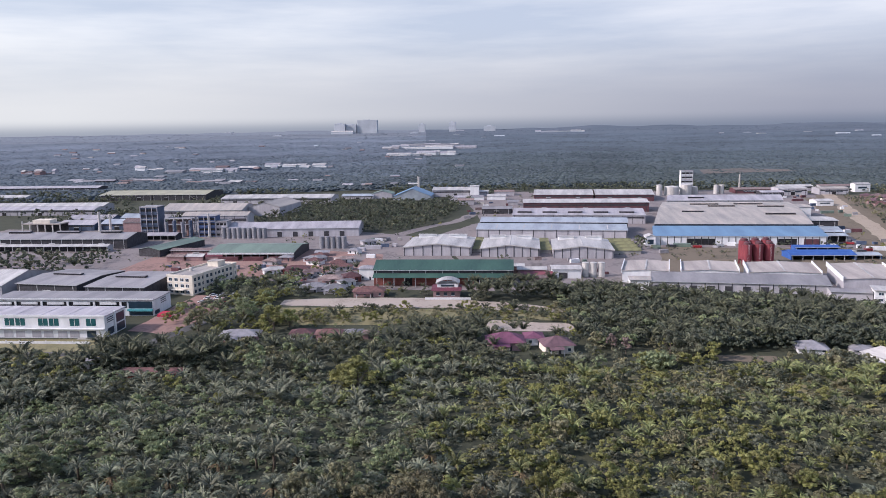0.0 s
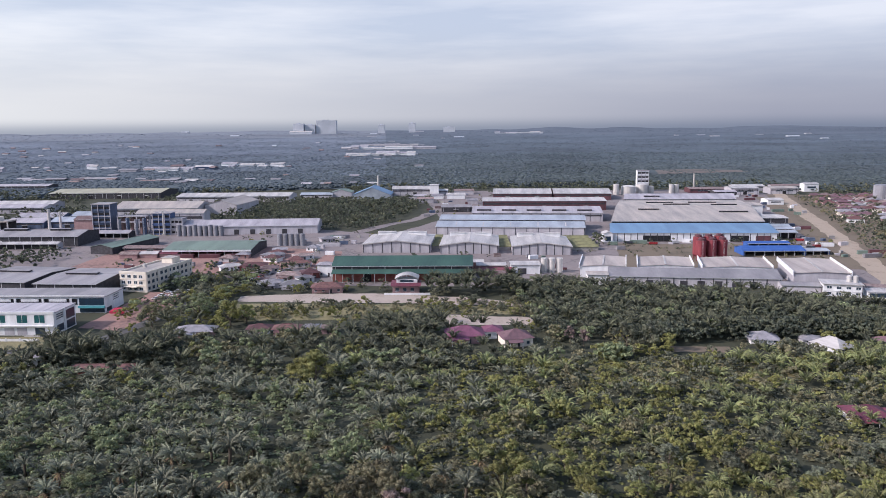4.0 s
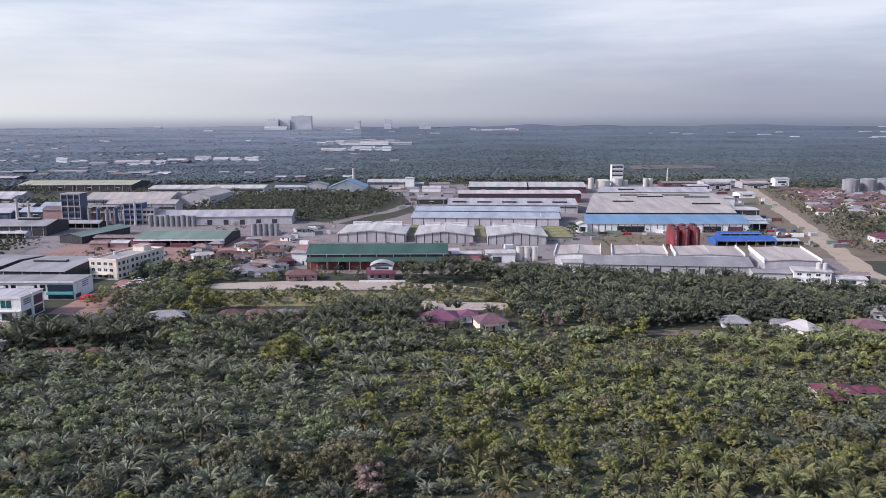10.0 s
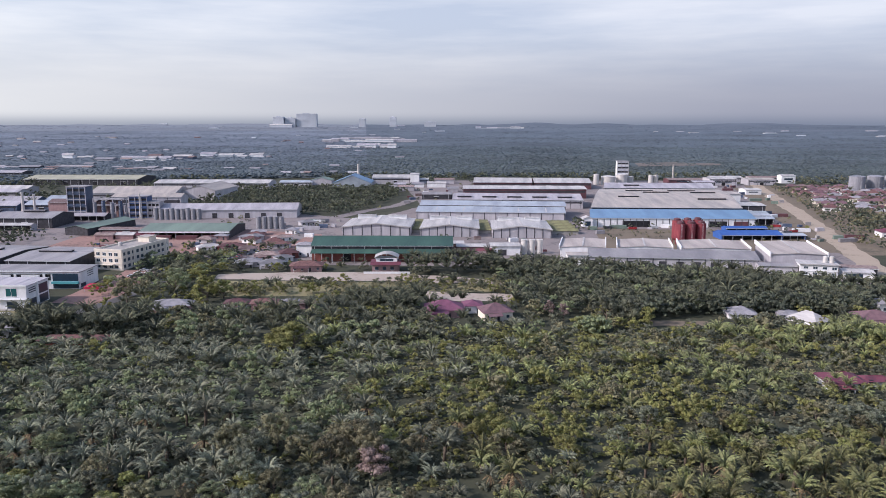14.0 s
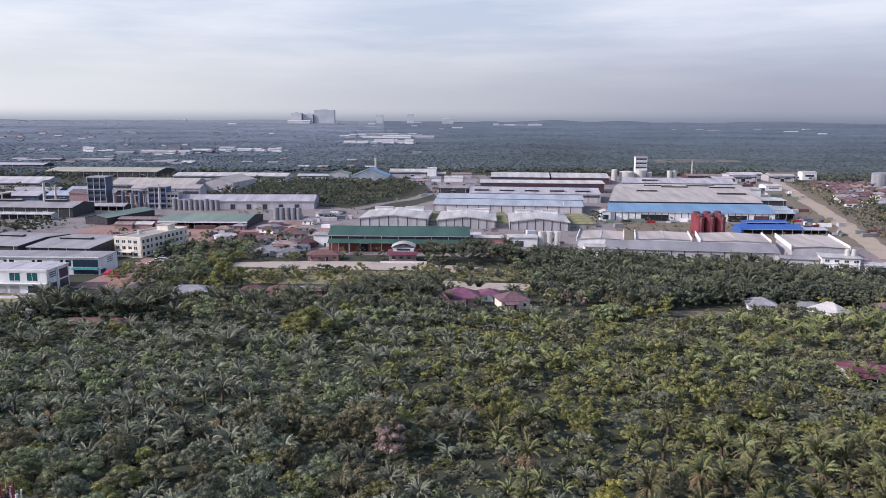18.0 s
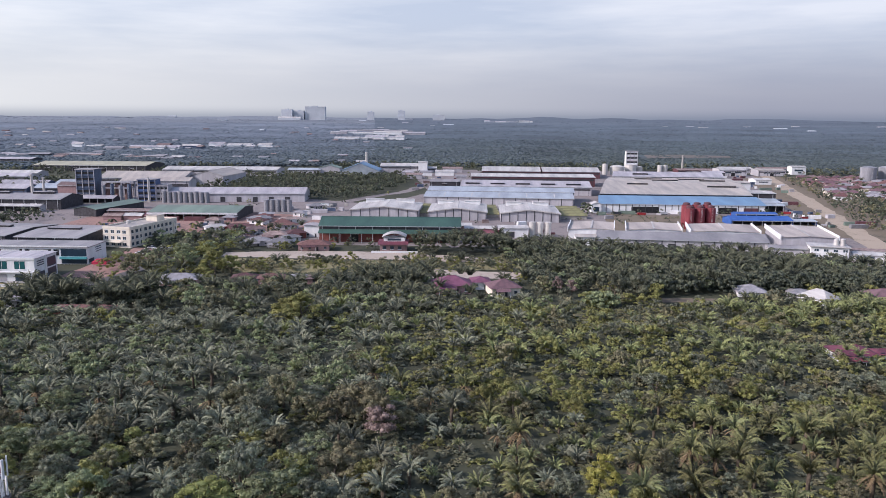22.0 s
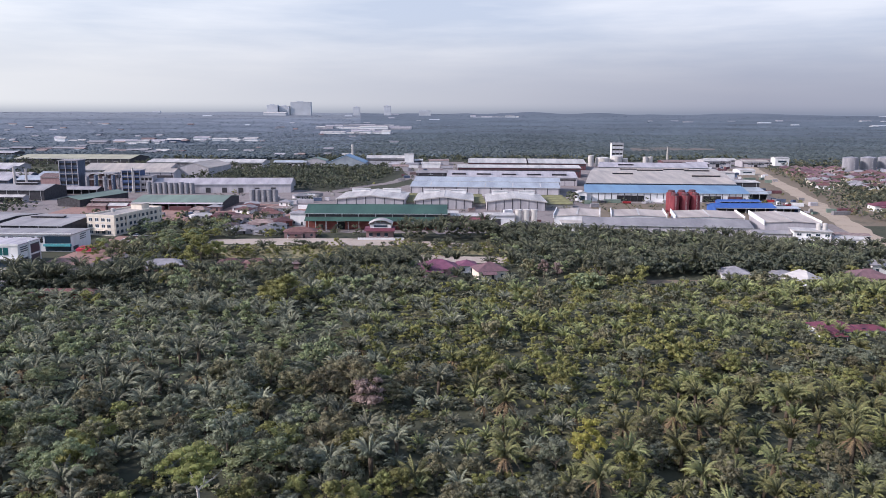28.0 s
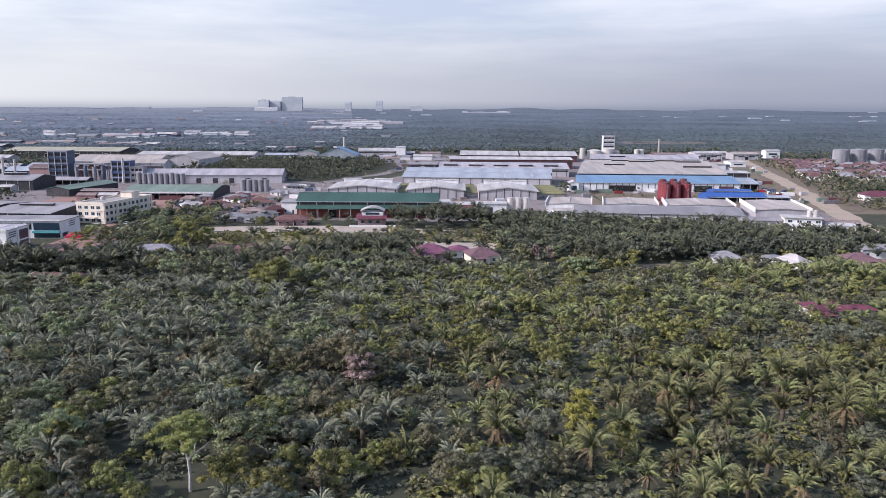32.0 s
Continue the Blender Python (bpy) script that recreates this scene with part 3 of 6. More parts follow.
def build_ground():
    radii = [0, 60, 120, 200, 300, 450, 600, 800, 1000, 1300, 1600, 1900, 2200, 2500, 2800, 3100, 3400, 3700, 4000, 4300, 4600, 4980]
    n = 144
    g = Geo()
    vs = [(0, 0, 0)]
    for r in radii[1:]:
        vs += [(r * math.cos(2 * math.pi * k / n), r * math.sin(2 * math.pi * k / n), far_rise(r)) for k in range(n)]
    fs = [(0, 1 + k, 1 + (k + 1) % n) for k in range(n)]
    for a in range(len(radii) - 2):
        o, p = 1 + a * n, 1 + (a + 1) * n
        fs += [(o + k, p + k, p + (k + 1) % n, o + (k + 1) % n) for k in range(n)]
    tagged(new("ground", g.add(vs, fs).mesh("ground", scrub)), "weedy green ground reaching to the horizon", "ground", kind="structure")


build_ground()


def patch(name, label, pts, mat, z, category="ground"):
    """A flat piece of ground with a ragged outline, laid just over the sheet."""
    out = []
    for i, a in enumerate(pts):
        b = pts[(i + 1) % len(pts)]
        n = max(2, int(math.dist(a, b) / 7))
        for k in range(n):
            f = k / n
            x, y = a[0] + (b[0] - a[0]) * f, a[1] + (b[1] - a[1]) * f
            j = noise.noise_vector((x * 0.13, y * 0.13, z * 50)) * 2.2
            out.append((x + j.x, y + j.y, z))
    bm = bmesh.new()
    bm.faces.new([bm.verts.new(p) for p in out])
    bmesh.ops.triangulate(bm, faces=bm.faces[:])
    for f in bm.faces:
        if f.normal.z < 0:
            f.normal_flip()
    me = bpy.data.meshes.new(name)
    bm.to_mesh(me)
    bm.free()
    me.materials.append(mat)
    return tagged(new(name, me), label, category, kind="structure")


def strip(name, label, pts, width, mat, z, category="road"):
    """A road along a line of points, with worn uneven edges."""
    fine = []
    for a, b in zip(pts, pts[1:]):
        n = max(1, int(math.dist(a, b) / 8))
        fine += [(a[0] + (b[0] - a[0]) * k / n, a[1] + (b[1] - a[1]) * k / n) for k in range(n)]
    fine.append(pts[-1])
    g = Geo()
    left, right = [], []
    for i, p in enumerate(fine):
        d = (Vector(fine[min(i + 1, len(fine) - 1)]) - Vector(fine[max(i - 1, 0)])).normalized()
        a, b = (width / 2 + width * 0.22 * noise.noise(Vector((p[0] * 0.06, p[1] * 0.06, z * 9 + q))) for q in (0, 5))
        left.append((p[0] - d.y * a, p[1] + d.x * a, z))
        right.append((p[0] + d.y * b, p[1] - d.x * b, z))
    n = len(fine)
    g.add(left + right, [(i, n + i, n + i + 1, i + 1) for i in range(n - 1)])
    return tagged(new(name, g.mesh(name, mat)), label, category, kind="structure")


def grid_pts(*uv):
    return [tuple((EST @ Vector((u, v, 0)))[:2]) for u, v in uv]

# yards, roads and bare ground
YARD = "dusty pale concrete yards between the factories"
patch("estate_yard", YARD, grid_pts((0, 400), (60, 415), (80, 405), (170, 396), (205, 355), (232, 380), (300, 600), (380, 940), (330, 1010), (0, 1010), (-50, 930), (-20, 700), (-60, 600)), yard, 0.04)
patch("west_yard", YARD, grid_pts((-460, 470), (-240, 460), (-62, 405), (-4, 403), (-64, 602), (-130, 640), (-460, 660)), yard, 0.04)
patch("earth_yard", "reddish bare earth yard beside the sheds", grid_pts((-250, 436), (-150, 440), (-120, 452), (-78, 462), (-85, 520), (-150, 545), (-250, 512)), laterite, 0.08)
patch("office_yard", "pinkish paved yard between the white offices", grid_pts((-170, 318), (-148, 312), (-140, 350), (-150, 385), (-168, 392)), laterite, 0.08)
patch("silo_ground", "dry grass ground before the blue-roofed factory", grid_pts((98, 458), (180, 452), (250, 445), (258, 490), (240, 540), (112, 550)), dry_ground, 0.08)
patch("road_verge", "rough brownish verge along the estate road", grid_pts((232, 420), (240, 420), (272, 520), (312, 650), (345, 780), (372, 900), (345, 900), (310, 760), (282, 660), (258, 560)), dry_ground, 0.07)
patch("east_scrub", "brownish scrub ground beyond the estate road", grid_pts((240, 436), (420, 440), (520, 700), (520, 900), (370, 930), (300, 680)), dry_ground, 0.05)
patch("sand_track", "pale bare sand strip along the village", [(-84, 376), (-40, 369), (0, 364), (56, 352), (60, 358), (30, 375), (-10, 387), (-50, 390), (-84, 388)], sand, 0.12)
patch("sand_clearing", "pale bare sand clearing behind the pink houses", [(18, 322), (55, 317), (60, 330), (20, 340)], sand, 0.12)
patch("grass_field", "dry yellow-green grass beside the sand strip", [(-88, 338), (-30, 334), (20, 341), (62, 334), (62, 350), (0, 362), (-86, 372)], grass, 0.06)
patch("front_verge", "dry grass verge before the white building", [(-235, 288), (-150, 284), (-126, 292), (-132, 316), (-235, 323)], grass, 0.06)
patch("right_clearing", "yellow-green grassy clearing among the palms", [(55, 240), (125, 232), (150, 250), (105, 266), (62, 262)], grass, 0.06)
patch("bare_plot", "bare brown plot among the palms", [(103, 273), (124, 271), (127, 278), (105, 281)], dry_ground, 0.09)
patch("green_lane", "sunlit yellow-green grass lane before the round bush", [(40, 263), (72, 258), (104, 252), (106, 259), (76, 266), (42, 271)], lit_grass, 0.10)
strip("estate_road", "sandy estate road running towards the woods", [(236, 310), (262, 375), (298, 464), (340, 570), (367, 643), (401, 736), (455, 880), (500, 1000)], 14, track, 0.10)
strip("middle_road", "dusty road past the grove", [(-82, 420), (-66, 466), (-56, 530), (-43, 608), (-16, 660), (12, 700), (40, 780), (60, 880)], 11, yard, 0.12)
strip("village_lane", "narrow grey lane before the white building", [(-250, 292), (-182, 296), (-132, 296), (-118, 330), (-108, 372), (-96, 410), (-84, 440)], 6, asphalt, 0.14)

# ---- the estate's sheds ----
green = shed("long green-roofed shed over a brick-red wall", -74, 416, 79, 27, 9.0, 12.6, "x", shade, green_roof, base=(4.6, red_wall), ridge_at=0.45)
part("canopy", Geo().prism_x([(-5.0, 5.4), (-0.1, 7.0), (-0.1, 7.15), (-5.0, 5.55)], 0, 79), green_roof, green)
for k in range(14):
    part("canopy_post", Geo().box(k * 6 + 0.2, k * 6 + 0.45, -4.9, -4.65, 0, 5.42), steel, green)
for u, v, w in ((-70, 515, 47), (-16, 509, 40), (33, 503, 40)):
    s3 = shed("pale gabled warehouse with grey front panels", u, v, w, 46, 6.0, 8.5, "y", grey_wall, white_roof, turn=-2, pilasters=8, vents=((w * 0.12, w * 0.40, 36, 40, 2.2), (w * 0.60, w * 0.88, 36, 40, 2.2)))
    part("front_fascia", Geo().prism([(-0.6, 5.55), (w / 2, 8.1), (w + 0.6, 5.55), (w + 0.6, 6.25), (w / 2, 8.8), (-0.6, 6.25)], -0.9, -0.55), white_roof, s3)
for u, v, w in ((-22, 528, 6), (25, 524, 8), (74, 520, 20)):
    for k in range(4):
        shed("low faded yellow-green roof between the warehouses", u, v + k * 14, w, 10, 2.4, 3.6, "x", concrete, yellow_green_roof, name="lean_to_shed", group="yellow-green roofs", gutter=False)
shed("long pale-blue roofed factory hall with a panelled wall", -22, 598, 118, 34, 6.8, 9.4, "x", grey_wall, pale_blue_roof, turn=-5, pilasters=14, skylights=5)
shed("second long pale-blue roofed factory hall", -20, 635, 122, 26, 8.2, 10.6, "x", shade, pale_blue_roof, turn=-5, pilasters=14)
shed("long lilac-grey roofed hall with dark vents", 8, 686, 118, 56, 7.6, 10.8, "x", grey_wall, lilac_roof, turn=-4, vents=[(k * 23 + 4, k * 23 + 17, 8, 12, 1.3) for k in range(5)])
shed("maroon-walled long factory hall", 20, 774, 126, 40, 9.6, 11.2, "x", maroon, white_roof, turn=-2)
for u, w in ((35, 68), (105.5, 66)):
    shed("long white-roofed hall before the woods", u, 884 - (u - 35) * 0.06, w, 60, 7.5, 10.8, "x", maroon, white_roof, turn=-4)
shed("small dark-roofed store beside the hall", -20, 764, 28, 18, 5.0, 6.5, "x", shade, grey_roof, turn=-3)
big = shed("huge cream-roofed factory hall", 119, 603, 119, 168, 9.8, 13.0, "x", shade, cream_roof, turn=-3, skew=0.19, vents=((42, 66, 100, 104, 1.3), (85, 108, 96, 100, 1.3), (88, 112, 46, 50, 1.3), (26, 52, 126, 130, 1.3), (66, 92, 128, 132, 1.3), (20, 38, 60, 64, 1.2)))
shed("blue-roofed front bay of the factory", 110, 560, 122, 38, 6.4, 9.0, "x", white_wall, blue_roof, turn=-2.5, skew=0.14, pilasters=26, ridge_at=0.96, doors=((24, 44, 4.6, dark), (62, 67, 4.5, dark), (88, 101, 4.6, dark), (106, 117, 4.5, maroon)))
shed("white gate block beside the blue-roofed bay", 104, 556, 7, 9, 6.5, 7.8, "y", white_wall, white_roof, windows=((1.5, 5.5, 1, 4.5),), gutter=False)
shed("lilac-roofed rear factory hall", 165, 776, 112, 56, 10.5, 13.5, "x", grey_wall, lilac_roof, turn=-3, skew=0.19, vents=((20, 36, 10, 14, 1.4),))
shed("pale flat-roofed side wing with a dark wall", 242, 628, 27, 26, 8.6, 9.4, "x", shade, white_roof, turn=-4)
shed("white cubic annexe behind the wing", 260, 720, 24, 26, 9.5, 10.2, "x", white_wall, cream_roof, turn=-4)
for u, v, w, d, h in ((232, 566, 18, 12, 5.4), (237, 584, 18, 12, 5.6), (244, 602, 16, 12, 5.4)):
    shed("low pale-blue roofed open canopy", u, v, w, d, h, h + 0.9, "x", shade, pale_blue_roof, turn=-4, open_front=True, name="open_canopy", group="blue canopies")
shed("low deep-blue sheet canopy", 185, 494, 40, 18, 3.4, 5.4, "x", deep_blue, deep_blue, open_front=True, name="open_canopy", group="blue canopies")
shed("raised deep-blue sheet roof canopy", 194, 512, 28, 9, 5.6, 6.4, "x", deep_blue, deep_blue, open_front=True, name="open_canopy", group="blue canopies")
shed("deep-blue tarpaulin lean-to beside canopies", 226, 497, 16, 12, 2.8, 3.6, "x", deep_blue, pale_blue_roof, open_front=True, name="open_canopy", group="blue canopies")
for u, v, w, d in ((66.5, 423, 25, 31), (99.5, 423, 30, 29), (134.5, 418, 37, 31), (177, 400, 29, 44)):
    j = shed("cream-roofed white factory block with parapet ends", u, v, w, d, 7.2, 7.9, "y", white_wall if u < 170 else grey_wall, tan_roof, turn=-4)
    part("parapet", Geo().box(-0.8, -0.3, -0.6, d + 0.6, 6.0, 8.5), white_wall, j)
    part("parapet", Geo().box(w + 0.3, w + 0.8, -0.6, d + 0.6, 6.0, 8.5), white_wall, j)
    part("ridge_flashing", Geo().box(w / 2 - 0.5, w / 2 + 0.5, -0.5, d + 0.5, 8.05, 8.3), white_roof, j)
    for ob in j.children_recursive:
        for vert in ob.data.vertices:
            vert.co.x += 0.14 * vert.co.y
shed("long low lilac-roofed front wing", 79, 405, 90, 17, 5.0, 6.9, "x", grey_wall, grey_roof, turn=-6.5, pilasters=14, ridge_at=0.96, skew=0.1, doors=[(k * 9 + 2, k * 9 + 6, 3.2, shade) for k in range(9)])
shed("white end block of the front wing", 68, 406, 11, 10, 5.6, 6.2, "x", white_wall, cream_roof, turn=-4)
shed("low grey lean-to before the factory block", 164, 384, 22, 9, 4.2, 5.0, "x", grey_wall, grey_roof, turn=-10)
# clutter between green shed and blocks
for u, v, w, d, h, rf in ((8, 440, 17, 9, 4.6, white_roof), (10, 430, 18, 8, 3.6, pink_roof), (-2, 446, 14, 8, 5.5, white_roof), (14, 424, 10, 5, 3.0, rust_roof)):
    shed("low pinkish-roofed store beside the green shed", u, v, w, d, h, h + 0.9, "x", pink_wall, rf, name="store_shed", group="small stores", gutter=False)
shed("white flat-roofed store beside the blocks", 28, 436, 17, 12, 5.6, 6.0, "x", white_wall, white_roof, name="store_shed", group="small stores", doors=((4, 9, 3.5, shade),))
for k in range(3):
    tank("pale grey cylindrical storage tank", 48 + k * 4.6, 442, 2.0, 8.4, tank_paint, group="pale tanks")


# ---- offices ----
def glazing(root, x0, x1, z0, z1, y=-0.003, mat=teal_glass, bars=2):
    win = part("window", Geo().box(x0, x1, y - 0.06, y, z0, z1), mat, root)
    g = Geo().box(x0 - 0.15, x1 + 0.15, y - 0.18, y - 0.063, z1, z1 + 0.2).box(x0 - 0.15, x1 + 0.15, y - 0.22, y - 0.063, z0 - 0.2, z0)
    for k in range(1, bars):
        x = x0 + (x1 - x0) * k / bars
        g.box(x - 0.06, x + 0.06, y - 0.12, y - 0.063, z0, z1)
    part("frame", g, white_wall, win)
    return win


def side_glazing(root, x, y0, y1, z0, z1, mat=blue_glass):
    win = part("window", Geo().box(x + 0.003, x + 0.06, y0, y1, z0, z1), mat, root)
    part("sill", Geo().box(x + 0.065, x + 0.2, y0 - 0.1, y1 + 0.1, z0 - 0.15, z0), white_wall, win)
    return win


def office_front():
    """The white two-storey office block nearest the camera."""
    w, d, h = 82.0, 18.0, 9.8
    m = grid_pose(-174 - w, 306)
    root = thing("office_building", m, "white two-storey office factory with teal tinted windows", "building")
    keep_out(m, w, d)
    part("wall", Geo().box(0, w, 0, d, 0, h), white_wall, root)
    part("roof", Geo().prism([(-0.3, h - 0.2), (w + 0.3, h - 0.2), (w + 0.3, h + 0.15), (-0.3, h + 0.15)], 0.4, d + 0.6), lilac_roof, root)
    part("parapet", Geo().box(-0.3, w + 0.3, -0.3, 0.2, h - 0.3, h + 0.6), white_wall, root)
    for k in range(7):
        part("roof_seam", Geo().box(w - 6 - k * 12, w - 5.7 - k * 12, 0.6, d, h + 0.154, h + 0.28), grey_wall, root)
    for a in (4.0, 11.5, 21.0, 26.0, 36.5, 41.5, 52.0, 57.0, 67.5, 72.5):
        glazing(root, w - a - 4.4, w - a, 5.5, 8.9)
    for a in (4.2, 12.0, 17.5, 24.0, 29.5, 37.0, 42.5, 50.0, 55.5, 63.0, 68.5):
        sh = part("roller_shutter", Geo().box(w - a - 4.2, w - a, -0.08, -0.003, 0.3, 3.4), grey_wall if a > 5 else blue_glass, root)
        part("shutter_frame", Geo().box(w - a - 4.4, w - a + 0.2, -0.2, -0.083, 3.4, 3.75), white_wall, sh)
    part("canopy_slab", Geo().box(0, w, -1.2, -0.01, 4.2, 4.45), white_wall, root)
    for z in (8.2, 7.3, 6.4):
        side_glazing(root, w, 2.0, 7.5, z, z + 0.45)
    side_glazing(root, w, 2.0, 7.5, 0.8, 3.8)
    side_glazing(root, w, 10.0, 17.0, 4.6, 8.6)
    side_glazing(root, w, 10.0, 17.0, 0.4, 3.9)
    part("corner_fin", Geo().box(w, w + 0.6, 7.9, 8.6, 0, h + 0.6), white_wall, root)
    part("front_steps", Geo().box(w - 12, w - 2, -2.5, -0.01, 0, 0.3), concrete, root)
    wallg = part("yard_wall", Geo().box(0, w - 2, -9.2, -9.0, 0, 1.1), white_wall, root)
    for k in range(14):
        part("pier", Geo().box(k * 6, k * 6 + 0.4, -9.3, -8.9, 0, 1.4), white_wall, wallg)


def office_rear():
    """The second office block with a glazed corner and a dark window band."""
    w, d, h = 84.0, 19.0, 7.8
    m = grid_pose(-170.5 - w, 345)
    root = thing("office_building", m, "white office block with a dark window band and blue glazed corner", "building")
    keep_out(m, w, d)
    part("wall", Geo().box(0, w, 0, d, 0, h), white_wall, root)
    part("roof", Geo().box(-0.4, w + 0.4, -0.6, d + 0.4, h, h + 0.35), grey_roof, root)
    band = part("recess_band", Geo().box(0.3, w - 13.5, -0.1, -0.003, 4.1, 7.0), dark, root)
    for k in range(5):
        x = w - 18.5 - k * 13.5
        part("light_panel", Geo().box(x - 8.5, x, -0.5, -0.103, 5.7, 6.8), white_wall, band)
        part("pier", Geo().box(x + 1.6, x + 2.6, -0.55, -0.103, 3.6, 7.2), white_wall, band)
    part("corner_glass", Geo().box(w - 12.5, w - 0.6, -0.25, -0.003, 3.9, 7.2), blue_glass, root)
    part("teal_band", Geo().box(w - 12.8, w - 0.3, -1.3, -0.003, 2.6, 3.6), teal_panel, root)
    part("lower_glass", Geo().box(w - 12.5, w - 0.6, -0.15, -0.003, 0.3, 2.5), blue_glass, root)
    side_glazing(root, w, 1.0, 6.0, 0.5, 2.4)
    for z in (6.6, 5.6, 4.6):
        side_glazing(root, w, 8.0, 14.0, z, z + 0.4)
    part("rooftop_rail", Geo().box(0, w, -0.5, -0.4, h + 0.38, h + 1.0), white_wall, root)


def office_cream():
    """The cream three-storey block seen on its corner."""
    w, d, h = 16.5, 42.0, 10.2
    m = EST @ pose(-185.5, 393.5, 0, 0, 0, -14)
    root = thing("office_building", m, "cream three-storey office block with rows of dark windows", "building")
    keep_out(m, w, d)
    part("wall", Geo().box(0, w, 0, d, 0, h), cream_wall, root)
    part("roof", Geo().box(0.4, w - 0.4, 0.4, d - 0.4, h, h + 0.12), cream_roof, root)
    part("parapet", Geo().box(-0.2, w + 0.2, -0.2, 0.35, h - 0.2, h + 0.9).box(w - 0.35, w + 0.2, 0.35, d, h - 0.2, h + 0.9).box(-0.2, 0.35, 0.35, d, h - 0.2, h + 0.9).box(0.35, w - 0.35, d - 0.4, d + 0.2, h - 0.2, h + 0.9), cream_wall, root)
    part("stair_head", Geo().box(5, 12, 30, 37, h + 0.12, h + 3.0), cream_wall, root)
    part("stair_head_roof", Geo().box(4.6, 12.4, 29.6, 37.4, h + 3.0, h + 3.3), cream_roof, root)
    part("rooftop_tank", Geo().lathe([(1.1, h + 0.12), (1.1, h + 1.9), (0.5, h + 2.2)], 12, 4, 16), tank_paint, root)
    for f in range(3):
        z = 1.0 + f * 3.3
        for x in (2.2, 6.0, 9.8, 13.2):
            glazing(root, x - 1.0, x + 1.0, z, z + 1.6, mat=blue_glass)
        part("floor_band", Geo().box(-0.12, w + 0.12, -0.25, -0.003, z - 1.0, z - 0.7), cream_wall, root)
        for k in range(11):
            y = 2.2 + k * 3.75
            side_glazing(root, w, y - 1.0, y + 1.0, z, z + 1.7)
    for k in range(5):
        part("pilaster", Geo().box(w + 0.003, w + 0.5, k * 9.6 + 0.2, k * 9.6 + 0.9, 0, h), cream_wall, root)
    part("entrance_canopy", Geo().box(4, 12, -2.5, -0.26, 2.9, 3.2), cream_wall, root)


def office_small():
    """The white two-storey block with water tanks at the estate road."""
    w, d, h = 17.5, 11.0, 6.4
    m = EST @ pose(181.5, 376, 0, 0, 0, -15)
    root = thing("office_building", m, "white two-storey block with small square windows", "building")
    keep_out(m, w, d)
    part("wall", Geo().box(0, w, 0, d, 0, h), white_wall, root)
    part("roof", Geo().box(-0.7, w + 0.7, -0.9, d + 0.5, h, h + 0.4), white_roof, root)
    for f in range(2):
        for k in range(4):
            x = 2.6 + k * 4.4
            glazing(root, x - 1.0, x + 1.0, 1.2 + f * 3.0, 2.4 + f * 3.0, mat=blue_glass)
    part("side_arch", Geo().box(-0.06, -0.003, 2.5, 7.5, 1.0, 4.8), shade, root)
    for x in (12.6, 15.6):
        tk = part("water_tank", Geo().lathe([(1.25, h + 0.4), (1.25, h + 3.4), (0.4, h + 3.9)], 14, x, 6.0), tank_paint, root)
        part("tank_band", Geo().lathe([(1.27, h + 2.2), (1.34, h + 2.2), (1.34, h + 2.4), (1.27, h + 2.4)], 14, x, 6.0), steel, tk)
    part("ledge", Geo().box(-0.1, w + 0.1, -0.35, -0.003, 3.1, 3.35), white_wall, root)


office_front()
office_rear()
office_cream()
office_small()
shed("low flat white annexe by the estate road", 201, 371, 14, 9, 3.4, 3.9, "x", white_wall, white_roof, turn=-15, name="store_shed", group="small stores", windows=((1, 9, 0.8, 2.6),))
shed("low wide canopy by the estate road", 206, 381, 16, 9, 3.6, 4.2, "x", shade, rust_roof, turn=-15, name="store_shed", group="small stores")
shed("grey-roofed warehouse behind the offices", -224, 378, 34, 43, 7.4, 8.6, "x", shade, grey_roof, turn=-4, vents=((6, 24, 19, 22, 0.9),))
shed("grey-roofed warehouse behind the offices", -268, 386, 38, 42, 7.4, 8.8, "x", shade, grey_roof, turn=-8, vents=((8, 26, 19, 22, 0.9),))
shed("white gabled warehouse behind the offices", -330, 386, 56, 44, 7.0, 11.5, "x", grey_wall, white_roof, turn=-4)
shed("long grey shed with dark roof vents", -408, 548, 120, 34, 7.6, 10.4, "x", shade, grey_roof, vents=((16, 34, 14, 18, 1.2), (56, 74, 14, 18, 1.2), (92, 108, 14, 18, 1.2)))
shed("low white-roofed canopy before the grey shed", -384, 534, 88, 8, 4.2, 5.2, "x", grey_wall, white_roof, open_front=True)
shed("long pale hall beside the silos", -230, 604, 110, 34, 6.8, 10.4, "x", grey_wall, lilac_roof, turn=4, doors=[(k * 13 + 3, k * 13 + 7, 4.2, shade) for k in range(8)])
L2 = shed("dull-green-roofed open shed over red stores", -204, 499, 60, 42, 5.0, 7.4, "x", shade, dull_green_roof, open_front=True)
part("fascia", Geo().box(-0.5, 60.5, -0.95, -0.75, 4.0, 4.75), white_wall, L2)
for k in range(3):
    part("red_store", Geo().box(8 + k * 18, 22 + k * 18, -4.5, -1.2, 0, 2.6), maroon, L2, "low dark red store box")
shed("dull-green narrow shed with dark eaves", -262, 515, 18, 52, 5.0, 6.8, "y", shade, dull_green_roof, turn=-14)
shed("low pale pink-roofed store", -240, 518, 38, 10, 3.6, 4.4, "x", pink_wall, rust_roof, name="store_shed", group="small stores")
shed("long white-roofed hall at the grove", -338, 876, 134, 40, 6.8, 9.4, "x", grey_wall, white_roof)
shed("cream-roofed hall with curved gable", -347, 734, 84, 44, 8.5, 13.5, "x", grey_wall, cream_roof)
